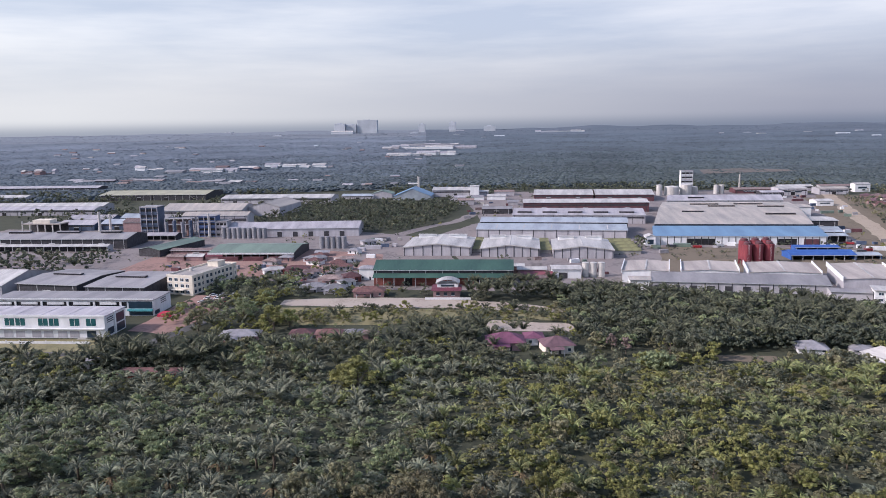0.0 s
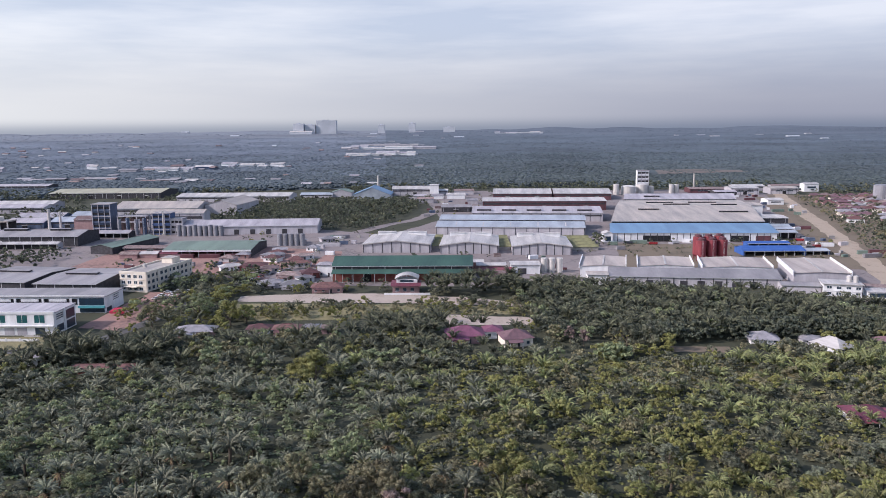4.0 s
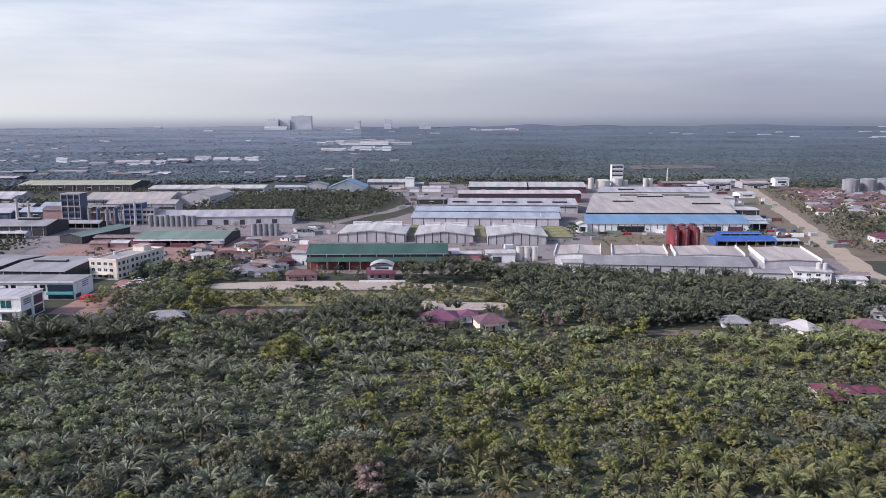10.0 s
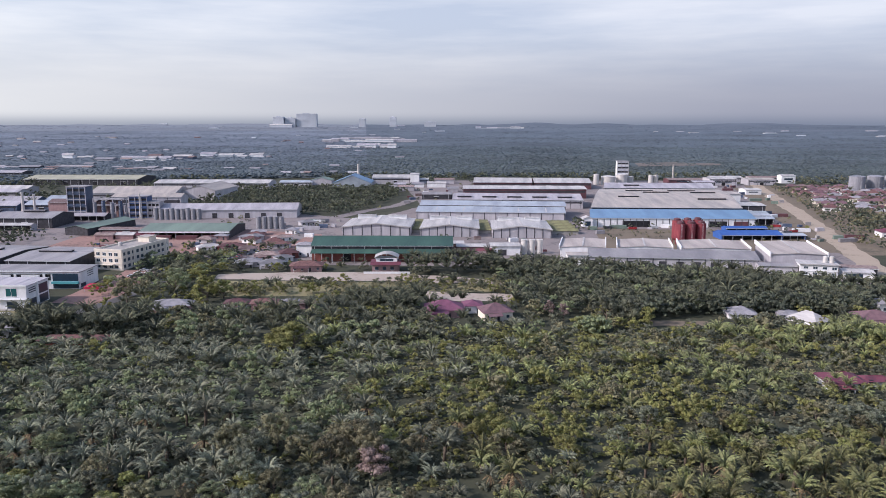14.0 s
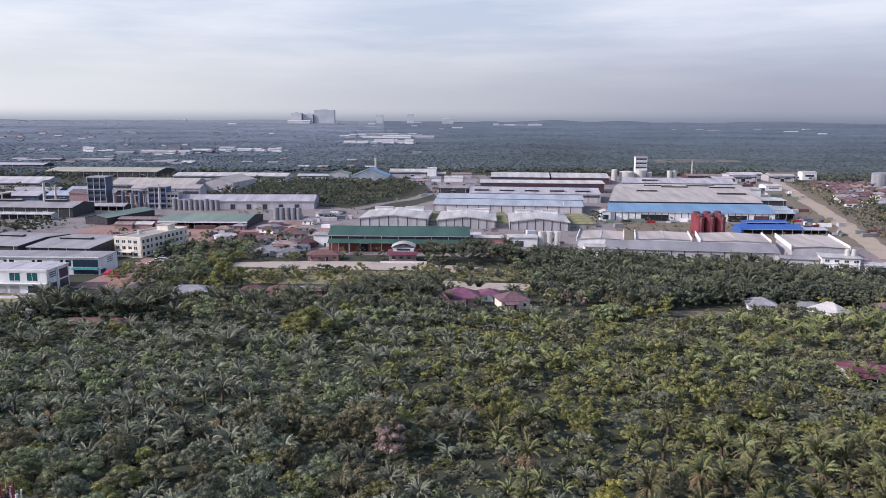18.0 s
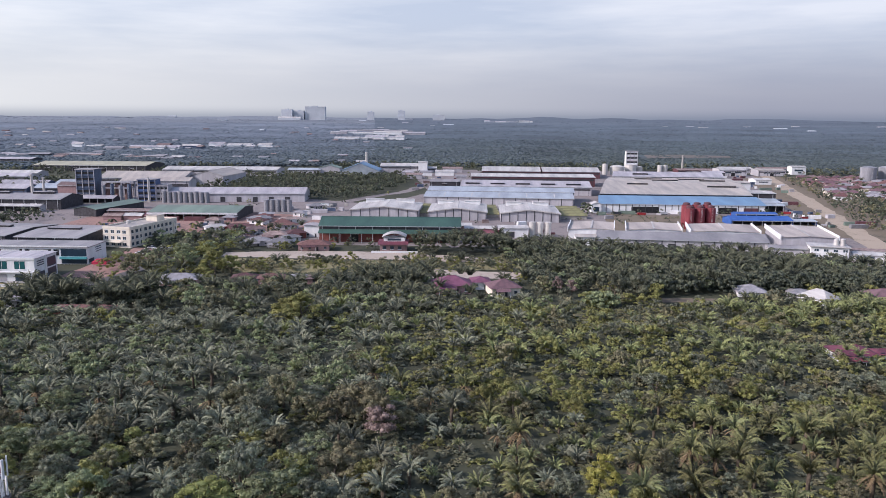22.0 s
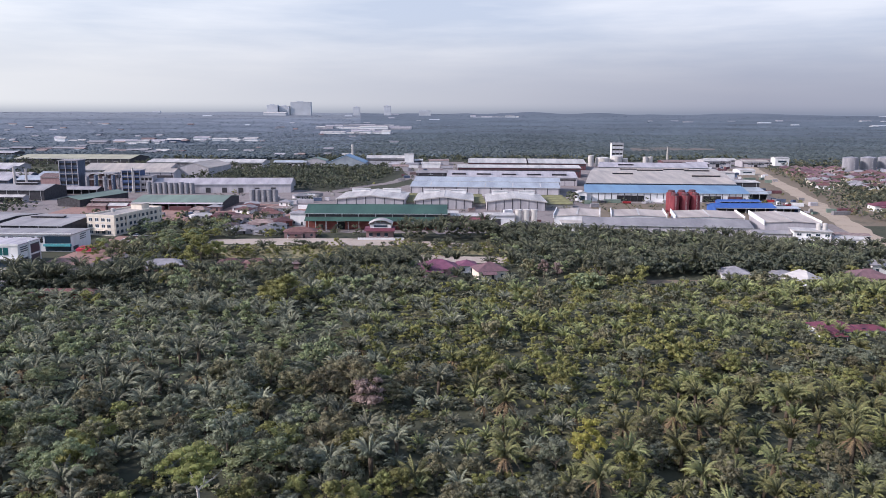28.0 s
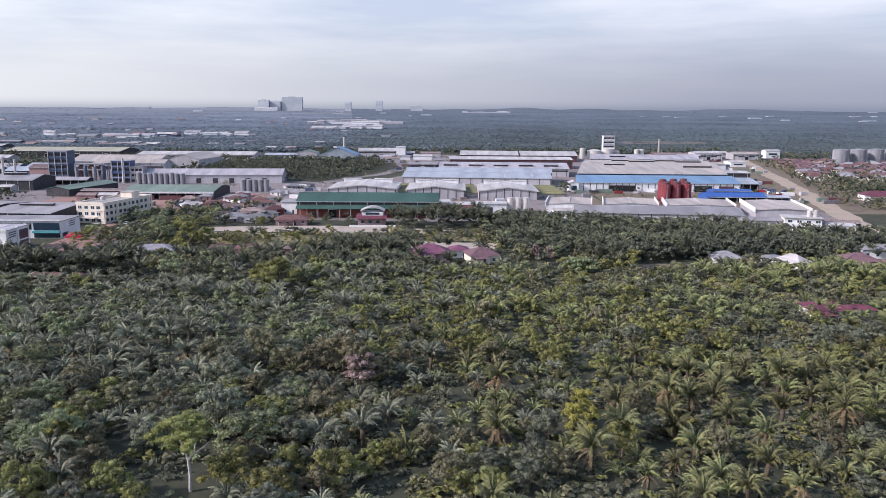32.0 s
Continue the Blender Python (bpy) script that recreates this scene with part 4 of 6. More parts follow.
shed("pale low-pitched hall beside the grove", -262, 752, 34, 60, 9.5, 14.5, "y", grey_wall, cream_roof, turn=-6)
for u in (-520, -449):
    shed("broad yellowish-roofed far hall", u, 930, 70, 60, 7, 10.4, "x", shade, material("pale_yellow_green_roof", (0.36, 0.35, 0.26), 0.6, 0.1, 0.1, color2=(0.28, 0.275, 0.21)))
shed("thin long pale roof far off", -764, 1070, 164, 30, 6, 8.0, "x", shade, lilac_roof)
shed("long double-roofed white hall far off", -572, 800, 128, 24, 7, 9.4, "x", grey_wall, white_roof)
shed("long double-roofed white hall far off", -560, 770, 122, 24, 6, 8.4, "x", grey_wall, lilac_roof)
shed("short white hall far off", -668, 920, 54, 24, 6, 8.2, "x", grey_wall, white_roof)
for k, (u, v, w) in enumerate(((-405, 650, 34), (-368, 656, 30), (-420, 690, 44), (-372, 700, 28))):
    shed("low blue-grey factory shed", u, v, w, 22, 5.5, 8.4, "x", blue_wall, pale_blue_roof if k % 2 else lilac_roof, name="low_shed", group="blue-grey sheds")
shed("pinkish clad plant building beside the dark tower", -334, 632, 20, 16, 10, 12.4, "x", pink_wall, rust_roof, name="plant_building", group="plant buildings")
shed("low pale plant building behind the pipe rack", -288, 650, 60, 18, 13, 15.5, "x", grey_wall, cream_roof, name="plant_building", group="plant buildings")
shed("low lean-to roof before the plant", -312, 590, 44, 12, 4.0, 5.6, "x", shade, lilac_roof, name="plant_building", group="plant buildings", open_front=True)
for k in range(3):
    shed("low pink-roofed store beside the green shed", -232 + k * 13, 494 + 1.5 * k, 12, 8, 3.0, 4.2, "x", pink_wall, (rust_roof, white_roof, pink_roof)[k], name="store_shed", group="small stores", gutter=False)
# silos and tanks
for k in range(9):
    tank("tall grey cylindrical silo of the process plant", -231 + k * 4.3, 599.5, 1.9, 8.4 + 0.6 * (k % 3 == 0), dull_steel, name="silo", group="process silos", bands=2)
for k in range(4):
    tank("slender dark grey process column", -284 + k * 7.0, 609, 1.5, 12.5 + 1.2 * (k % 2), (dull_steel, blue_wall)[k % 2], name="process_column", group="process columns", bands=3)
for i in range(3):
    for k in range(2):
        tank("weathered red oxide painted silo on legs", 151 + i * 7.2, 476 + k * 7.0 + i * 1.5, 3.05, 13.2 + 1.4 * k, red_paint, name="silo", group="red silos", base=3.4, bands=4)
for k in range(5):
    tank("grey cylindrical silo beside the long hall", -136 + k * 4.2, 548, 1.95, 8.6, dull_steel, name="silo", group="grey silos")
for u, v, r, h in ((206, 945, 9, 10), (224, 950, 7, 12), (262, 955, 3.0, 11), (269, 957, 3.0, 11), (190, 940, 3.5, 13), (236, 955, 4, 9)):
    tank("pale storage tank at the edge of the woods", u, v, r, h, tank_paint)
for k in range(4):
    tank("grey storage tank at the edge of the woods", 466 + k * 23, 850 + 5 * k, 8.5, 17.0, dull_steel, group="steel tanks")
chimney("tall slim white chimney", -110, 970, 1.5, 24, tank_paint)
chimney("slim grey chimney behind the factory", 296, 975, 1.3, 23, concrete)
chimney("slim pale chimney at the dark towers", -246, 606, 0.7, 20, tank_paint)
chimney("pale chimney behind the low sheds", -360, 640, 1.2, 18, tank_paint)
chimney("twin pale chimney behind the low sheds", -350, 640, 1.0, 16, tank_paint)


def process_tower(label, u, v, w, d, h, floors, mat):
    """A steel-framed process tower with open floors and cladding."""
    m = grid_pose(u, v)
    root = thing("process_tower", m, label, "tower", "process towers")
    keep_out(m, w, d)
    part("cladding", Geo().box(0.5, w - 0.5, 0.5, d - 0.5, 0, h), mat, root)
    for x in (0, w / 3, 2 * w / 3, w - 0.5):
        part("column", Geo().box(x, x + 0.5, 0, 0.45, 0, h + 0.6), grey_wall, root)
    for k in range(1, floors + 1):
        part("floor_edge", Geo().box(-0.2, w + 0.2, -0.3, 0.48, h * k / floors - 0.35, h * k / floors), grey_wall if k % 2 else mat, root)
        part("opening", Geo().box(0.8, w - 0.8, 0.44, 0.498, h * (k - 0.75) / floors, h * (k - 0.35) / floors), dark, root)
    part("roof", Geo().box(-0.3, w + 0.3, -0.3, d + 0.3, h, h + 0.4), grey_roof, root)
    return root


process_tower("dark blue-grey clad process tower", -308, 612, 15.5, 15, 25, 5, blue_wall)
process_tower("deep blue clad process tower", -256, 608, 15, 13, 17.5, 4, material("cobalt_blue_cladding", (0.075, 0.12, 0.25), 0.55, 0.12, 0.3))
process_tower("dark grey process block", -241, 608, 10, 12, 13, 3, grey_wall)
process_tower("white stepped tower at the edge of the woods", 226, 985, 15, 12, 27, 5, white_wall)
fr = thing("steel_frame", grid_pose(-288, 614), "cream steel pipe rack with pale cylinders", "structure", "pipe racks")
for x in (0, 8, 16, 23.5):
    part("column", Geo().box(x, x + 0.7, 0, 0.7, 0, 15), grey_wall, fr)
    part("column", Geo().box(x, x + 0.7, 9, 9.7, 0, 15), grey_wall, fr)
for z in (9.5, 14.5):
    part("beam", Geo().box(0, 24.2, -0.1, 0.9, z, z + 0.9), grey_wall, fr)
    part("deck", Geo().box(0, 24.2, 0.9, 9.7, z, z + 0.5), grey_roof, fr)
for x in (4, 12, 20):
    part("vessel", Geo().lathe([(2.9, 0), (2.9, 12.5), (1.2, 13.6)], 14, x, 4.8), oxide_vessel, fr, "dull red-brown vessel")
fy = thing("steel_frame", grid_pose(-428, 632), "cream two-storey open frame building", "structure", "pipe racks")
for k in range(6):
    part("column", Geo().box(k * 7, k * 7 + 0.9, 0, 0.9, 0, 8 if k > 1 else 11), tank_paint, fy)
part("upper_slab", Geo().box(0, 36, 0, 14, 8, 9), cream_roof, fy)
part("upper_storey", Geo().box(10, 26, 1, 12, 9, 12), cream_wall, fy)
part("rear_wall", Geo().box(0.5, 35.5, 13, 13.5, 0, 8), shade, fy)

shed("blue-roofed far hall with a shallow gable", -134, 905, 46, 40, 5, 14, "y", pale_blue_roof, blue_roof)
shed("white far factory hall with end block", -90, 946, 58, 30, 8.5, 11, "x", grey_wall, white_roof)
shed("tall white end block of a hall", -42, 940, 11, 16, 13.5, 14, "x", white_wall, white_roof, gutter=False)
shed("small green-grey far hall", -165, 930, 26, 24, 6, 9.6, "y", grey_wall, dull_green_roof)
shed("low pale far shed", -202, 925, 40, 18, 4, 5.8, "x", grey_wall, pale_blue_roof)

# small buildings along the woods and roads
crowd = random.Random(21)
for u, v, w, d, h, rf, wl in ((-64, 884, 20, 16, 5, lilac_roof, grey_wall), (-22, 760, 29, 18, 5, grey_roof, shade), (-48, 958, 28, 16, 5, white_roof, grey_wall), (-12, 956, 25, 16, 5, rust_roof, grey_wall), (-40, 900, 16, 12, 4, zinc_roof, white_wall),
                               (-52, 850, 18, 14, 5, rust_roof, grey_wall), (-20, 900, 22, 14, 5, white_roof, white_wall), (4, 840, 12, 12, 4, zinc_roof, grey_wall)):
    shed("small pale workshop before the woods", u, v, w, d, h, h + 1.5, "x", wl, rf, name="workshop", group="workshops", gutter=False)
for u, v, w, d, h, rf, wl in ((286, 958, 50, 24, 5, rust_roof, maroon), (328, 930, 34, 26, 8, white_roof, grey_wall), (378, 936, 34, 24, 7, cream_roof, grey_wall), (326, 812, 17, 20, 5, white_roof, white_wall), (300, 905, 26, 18, 6, lilac_roof, shade),
                               (350, 985, 40, 20, 6, white_roof, grey_wall), (432, 965, 18, 14, 9.5, white_roof, white_wall), (405, 1000, 40, 16, 5, rust_roof, grey_wall)):
    shed("workshop at the far end of the estate", u, v, w, d, h, h + 1.4, "x", wl, rf, name="workshop", group="workshops", gutter=False, windows=((w * 0.2, w * 0.8, h * 0.45, h * 0.7),))


# red machines and stores on the earth yard
for k in range(7):
    u, v = -137 + (k % 4) * 5.2, 451 + (k // 4) * 6.5
    rk = thing("scrap_skip", grid_pose(u, v, crowd.uniform(-20, 20)), "dull red steel skip on the earth yard", "skip", "red skips")
    part("body", Geo().prism([(0.5, 0.2), (3.9, 0.2), (4.6, 2.2), (-0.2, 2.2)], 0, 2.2), maroon, rk)
    part("rim", Geo().box(-0.3, 4.7, -0.08, 0, 2.05, 2.25).box(-0.3, 4.7, 2.2, 2.28, 2.05, 2.25), red_paint, rk)
    part("runner", Geo().box(0.6, 3.8, 0.2, 0.5, 0, 0.2), steel, rk)
    part("runner", Geo().box(0.6, 3.8, 1.7, 2.0, 0, 0.2), steel, rk)


# ---- houses ----
hip_house("house with a faded purple-pink roof among palms", 17.5, 291, 14.5, 11, 3.6, 7.8, pink_wall, purple_roof)
hip_house("lower wing with a faded purple-pink roof", 33.5, 298, 7, 8, 3.4, 5.6, white_wall, purple_roof, porch=False)
hip_house("cream house with a brown-red tiled roof", 39.8, 285, 11.5, 10, 3.6, 7.4, cream_wall, terrace_tile, turn=8)
hip_house("zinc-roofed house among palms", 137.5, 281.5, 11, 10, 2.2, 5.4, white_wall, zinc_roof, turn=-12, porch=False)
hip_house("low zinc-roofed house among palms", 157.5, 279, 8, 7, 2.2, 3.8, grey_wall, zinc_roof, turn=-12, porch=False)
hip_house("white-roofed house among palms", 164, 265, 8.5, 12, 2.3, 6.4, white_wall, white_roof, turn=25, porch=False)
hip_house("house with a bright red tiled roof", 181.5, 264, 14, 11, 3.8, 7.2, pink_wall, terrace_tile, turn=-10)
hip_house("house with a bright red tiled roof", 196.5, 257, 12, 10, 3.4, 6.2, pink_wall, terrace_tile, turn=-10, porch=False)
hip_house("low house with a pale metal roof", 204, 286, 16, 9, 4.0, 6.2, white_wall, zinc_roof, turn=-10, porch=False)
hip_house("house with a crimson roof deep among palms", 130, 201, 11, 8.5, 2.4, 5.2, white_wall, pink_roof, turn=-6)
hip_house("low crimson-roofed wing beside the house", 142, 203, 9, 5, 1.9, 3.0, white_wall, pink_roof, turn=-6, porch=False)
hip_house("low shed with a rusty red roof among palms", -121, 266, 23, 6, 2.0, 3.2, red_wall, red_tile, turn=-4, porch=False)
hip_house("red-tiled village house among trees", -55, 311, 11, 7, 2.8, 4.8, pink_wall, red_tile)
hip_house("red-tiled village house among trees", -66, 312, 9.5, 7, 2.8, 4.8, white_wall, red_tile)
hip_house("grey zinc-roofed village house", -43, 312, 7, 6, 2.8, 4.2, white_wall, zinc_roof, porch=False)
hip_house("small rusty-roofed village house", -35, 311, 6, 6, 2.6, 4.2, pink_wall, rust_roof, porch=False)
hip_house("broad grey zinc-roofed village house", -96, 310, 16, 9, 2.8, 5.4, pink_wall, zinc_roof)
hip_house("zinc-roofed village house by the sand strip", -77, 405, 12, 9, 3.0, 5.4, grey_wall, zinc_roof, turn=10)
hip_house("zinc-roofed village house by the sand strip", -66, 402, 12, 9, 3.0, 5.4, grey_wall, zinc_roof, turn=-5)
hip_house("rusty red-roofed village house by the sand strip", -48, 391, 16, 9, 3.4, 6.0, pink_wall, red_tile)
hip_house("low rusty-roofed village house", -73, 430, 14, 9, 3.0, 5.0, pink_wall, rust_roof, turn=-14)
hip_house("low rusty red-roofed village house", -58, 430, 10, 9, 3.4, 6.2, red_wall, red_tile, turn=14)
hip_house("white two-storey zinc-roofed village house", -50, 437, 9, 8, 7.2, 8.8, white_wall, zinc_roof, turn=-8, porch=False)
hip_house("reddish low-roofed village house", -100, 460, 16, 9, 3.0, 5.0, red_wall, red_tile, turn=4)
hip_house("low rusty-roofed village house", -86, 448, 12, 8, 3.0, 4.8, grey_wall, rust_roof, turn=20)
hip_house("small zinc-roofed village house", -58, 418, 9, 7, 2.8, 4.4, white_wall, zinc_roof, turn=30, porch=False)
hip_house("small rusty-roofed village house", -84, 418, 9, 7, 2.8, 4.4, white_wall, rust_roof, turn=-24, porch=False)

hip_house("small white house beside the lane", -141, 277, 8, 6, 2.8, 4.4, white_wall, zinc_roof, turn=-8, porch=False)
for k in range(20):
    x, y = -122 + crowd.uniform(0, 62), 452 + crowd.uniform(0, 120)
    if not blocked(x + 4, y + 3):
        hip_house("small rusty-roofed workshop house in the yard", x, y, crowd.uniform(7, 14), crowd.uniform(6, 9), 3.0, crowd.uniform(4.2, 5.4), crowd.choice([white_wall, grey_wall, pink_wall]), crowd.choice([rust_roof, zinc_roof, zinc_roof, red_tile, white_roof]), turn=crowd.uniform(-25, 25), name="workshop_house", group="workshop houses", porch=False)


def pink_villa():
    """The pink house with a curved two-tier roof at the sand strip."""
    m = pose(-5.5, 388, 0, 0, 0, -4)
    root = thing("house", m, "pink house with a pale curved two-tier roof", "house", "village houses")
    keep_out(m, 15, 11)
    part("wall", Geo().box(0, 14, 0, 10, 0, 4.4), pink_wall, root)
    part("eave_roof", Geo().prism_x([(-1.6, 3.9), (11.0, 3.9), (9.0, 5.2), (1.0, 5.2)], -0.9, 14.9), pink_roof, root)
    part("upper_wall", Geo().box(2, 13, 1.5, 9, 5.2, 7.0), white_wall, root)
    arc = [(1.2 + 12.6 * k / 10, 7.0 + 2.6 * math.sin(math.pi * (0.08 + 0.84 * k / 10))) for k in range(11)]
    part("curved_roof", Geo().prism(arc + [(x, z - 0.25) for x, z in reversed(arc)], 0.6, 9.8), white_roof, root)
    for x in (1.5, 5.5, 9.5):
        win = part("window", Geo().box(x, x + 1.8, -0.06, -0.003, 1.2, 2.8), blue_glass, root)
        part("sill", Geo().box(x - 0.15, x + 1.95, -0.2, -0.063, 1.0, 1.18), white_wall, win)
    part("upper_window", Geo().box(4, 11, 1.43, 1.497, 5.6, 6.7), blue_glass, root)
    part("fence_wall", Geo().box(-4, 20, -5.2, -5.0, 0, 1.2), white_wall, root)


pink_villa()
# terraces of red-roofed houses beyond the estate road
for r in range(9):
    for k in range(11):
        y = 632 + r * 27 - k * 2 + crowd.uniform(-4, 4)
        x = 290 + (y - 375) * 0.385 + k * 14.5 + 4 * (r % 2) + crowd.uniform(-2.5, 2.5)
        if crowd.random() < 0.13:
            continue
        hip_house("red-roofed terrace house beyond the estate road", x, y, 12.8, 10.5, 3.6, crowd.uniform(6.2, 7.4), crowd.choice([white_wall, pink_wall, cream_wall]), crowd.choice([terrace_tile, terrace_tile, terrace_tile, red_tile, rust_roof, zinc_roof]), turn=-20, name="terrace_house", group="terrace houses", porch=False)
hip_house("crimson-roofed house beside the estate road", 337, 478, 24, 12, 4.2, 7.6, white_wall, pink_roof, turn=-12)


# ---- far settlements ----
def far_hall(label, u, v, w, d, h, roof, wall=None, turn=0):
    m = grid_pose(u, v, turn, far_rise(math.hypot(u, v)))
    root = thing("far_hall", m, label, "building", "far halls")
    part("wall", Geo().box(0, w, 0, d, -2, h * 0.72), wall or grey_wall, root)
    part("roof", Geo().prism_x([(-1, h * 0.7), (d + 1, h * 0.7), (d / 2, h)], -1, w + 1), roof, root)
    return root


def far_works(label, u, v, width, d, h, roofs, walls):
    """A row of uneven halls, blocks and gaps that make up one far factory."""
    x = 0.0
    while x < width:
        w = crowd.uniform(0.08, 0.30) * width
        dv, k = crowd.uniform(-0.9, 0.9) * d, crowd.uniform(0.45, 1.15)
        far_hall(label, u + x, v + dv, min(w, width - x + 6), d * crowd.uniform(0.5, 1.0), h * k, crowd.choice(roofs), crowd.choice(walls))
        x += w * crowd.uniform(0.75, 1.15)


PALE, MIXED = [white_roof, white_roof, lilac_roof], [white_roof, lilac_roof, zinc_roof, rust_roof, grey_roof]
far_works("white stepped factory halls among far woods", -344, 2200, 205, 50, 15, PALE, [tower_paint, white_wall])
far_works("white stepped factory halls among far woods", -330, 2160, 120, 30, 9, PALE, [tower_paint, grey_wall])
far_works("low white factory halls among far woods", -430, 2640, 330, 60, 13, PALE, [grey_wall, tower_paint])
far_works("low pale factory halls among far woods", -400, 2900, 240, 50, 11, MIXED, [grey_wall])
far_works("white far halls with a lit front", -534, 1620, 140, 40, 11, PALE, [tower_paint, white_wall])
far_works("small white blocks among far trees", -804, 1580, 62, 24, 11, PALE, [tower_paint])
far_works("long pale far halls", -682, 1480, 138, 30, 9, MIXED, [grey_wall, white_wall])
far_works("long pale far halls", -660, 1540, 150, 30, 10, MIXED, [grey_wall, blue_wall])
far_works("pinkish blocks among far trees", -1000, 1470, 70, 26, 11, MIXED, [pink_wall, grey_wall])
far_works("long thin pale far halls", 180, 4300, 260, 40, 16, PALE, [hazed_render])
far_works("grey-roofed far halls at the wood's edge", -760, 1240, 190, 26, 7, MIXED, [grey_wall, shade])
far_works("grey-roofed far halls at the wood's edge", -520, 1190, 120, 22, 6, MIXED, [grey_wall, shade])
for k in range(58):
    v = 1110 * (3000 / 1110) ** (crowd.random() ** 1.25)
    u = v * (-0.62 + 0.56 * crowd.random() ** 1.15)
    far_hall("pale roofs scattered among far trees", u, v, crowd.uniform(6, 16) * (0.5 + v / 2400), crowd.uniform(8, 18), crowd.uniform(4.5, 6.5) * (0.65 + v / 3600), crowd.choice(MIXED + [grey_roof, zinc_roof]), crowd.choice([white_wall, grey_wall, pink_wall]))
for k in range(26):
    v = crowd.uniform(2900, 4800)
    u = crowd.uniform(-0.58, 0.64) * v
    far_hall("pale far roofs under the horizon", u, v, crowd.uniform(14, 55), 26, crowd.uniform(5, 8), crowd.choice([hazed_render, lilac_roof, grey_roof]), hazed_render)


def tower_block(label, u, v, w, d, h, floors):
    """A distant slab block with window rows."""
    m = grid_pose(u, v, 0, far_rise(math.hypot(u, v)))
    root = thing("tower_block", m, label, "building", "distant towers")
    part("wall", Geo().box(0, w, 0, d, -2, h), hazed_render, root)
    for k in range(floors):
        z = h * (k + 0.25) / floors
        part("ribbon_window", Geo().box(w * 0.05, w * 0.95, -0.3, -0.02, z, z + h * 0.4 / floors), hazed_window, root)
    part("plant_room", Geo().box(w * 0.3, w * 0.6, d * 0.2, d * 0.8, h, h + 4), hazed_render, root)


tower_block("pale distant slab blocks on the horizon", -1000, 4450, 62, 40, 62, 10)
tower_block("pale distant slab blocks on the horizon", -934, 4470, 60, 40, 56, 9)
tower_block("tall pale distant slab block on the horizon", -868, 4480, 118, 40, 80, 12)
tower_block("distant tower on the horizon", -510, 4560, 38, 30, 52, 8)
tower_block("distant tower on the horizon", -330, 4600, 40, 30, 60, 8)
tower_block("distant low block on the horizon", -120, 4600, 70, 30, 34, 5)
far_hall("white podium before the distant blocks", -1010, 4400, 130, 40, 22, white_roof, hazed_render)


# ---- vehicles ----
def car(label, m, paint, length=4.3, van=False):
    root = thing("van" if van else "car", m, label, "van" if van else "car", "parked vehicles")
    h = 1.9 if van else 0.85
    w = 1.75
    part("body", Geo().prism([(0, 0.35), (length, 0.35), (length, 0.75), (length - 0.1, h), (0.1, h), (0, 0.75)], 0, w), paint, root)
    if not van:
        part("cabin", Geo().prism([(length * 0.2, h), (length * 0.82, h), (length * 0.68, 1.42), (length * 0.32, 1.42)], 0.12, w - 0.12), blue_glass, root)
        part("roof", Geo().box(length * 0.33, length * 0.67, 0.16, w - 0.16, 1.424, 1.47), paint, root)
    else:
        part("windscreen", Geo().box(length - 0.02, length + 0.02, 0.15, w - 0.15, 1.1, 1.7), blue_glass, root)
    for x in (0.85, length - 0.85):
        for y in (0.0, w - 0.2):
            wh = part("wheel", Geo().add([(x + 0.33 * math.cos(a * math.pi / 5), y + yy2, 0.33 + 0.33 * math.sin(a * math.pi / 5)) for yy2 in (-0.02, 0.22) for a in range(10)],
                      [tuple(range(10)), tuple(reversed(range(10, 20)))] + [(i + 10, (i + 1) % 10 + 10, (i + 1) % 10, i) for i in range(10)]), rubber, root)
    return root


paints = [(car_white, "white"), (car_dark, "dark grey"), (car_red, "red"), (steel, "silver")]
for k in range(9):
    p, nm = paints[k % 4] if k % 3 else paints[0]
    car(nm + " car parked beside the cream offices", grid_pose(-160 + (k % 3) * 5.5, 372 + (k // 3) * 8, crowd.uniform(-15, 15)), p)
for k in range(8):
    p, nm = paints[k % 4]
    car(nm + " van parked beside the blue canopies", grid_pose(232 + (k % 4) * 7, 520 + (k // 4) * 30 + 4 * (k % 4), crowd.uniform(-20, 20)), p, 5.6, True)
for k in range(6):
    p, nm = paints[(k * 3) % 4]
    car(nm + " car parked at the village road", pose(-92 + k * 4.5, 424 + k * 6, 0, 0, 0, 70), p)
for k in range(6):
    p, nm = paints[(k + 1) % 4]
    car(nm + " van standing on the factory yard", grid_pose(118 + k * 17, 548 - (k % 2) * 4, crowd.uniform(-10, 10)), p, 6.0, True)
tent = thing("canopy_tent", grid_pose(-166, 339), "bright red canopy tent beside the glazed office corner", "tent")
part("cloth", Geo().add([(0, 0, 2.3), (7, 0, 2.3), (7, 4, 2.3), (0, 4, 2.3), (1.8, 2, 3.6), (5.2, 2, 3.6)], [(0, 1, 5, 4), (2, 3, 4, 5), (1, 2, 5), (3, 0, 4), (3, 2, 1, 0)]), pink_canopy, tent)
part("valance", Geo().box(-0.05, 7.05, -0.05, 0.02, 1.2, 2.29), pink_canopy, tent)
for x, y in ((0.1, 0.1), (6.8, 0.1), (0.1, 3.8), (6.8, 3.8)):
    part("pole", Geo().box(x, x + 0.1, y, y + 0.1, 0, 2.29), steel, tent)


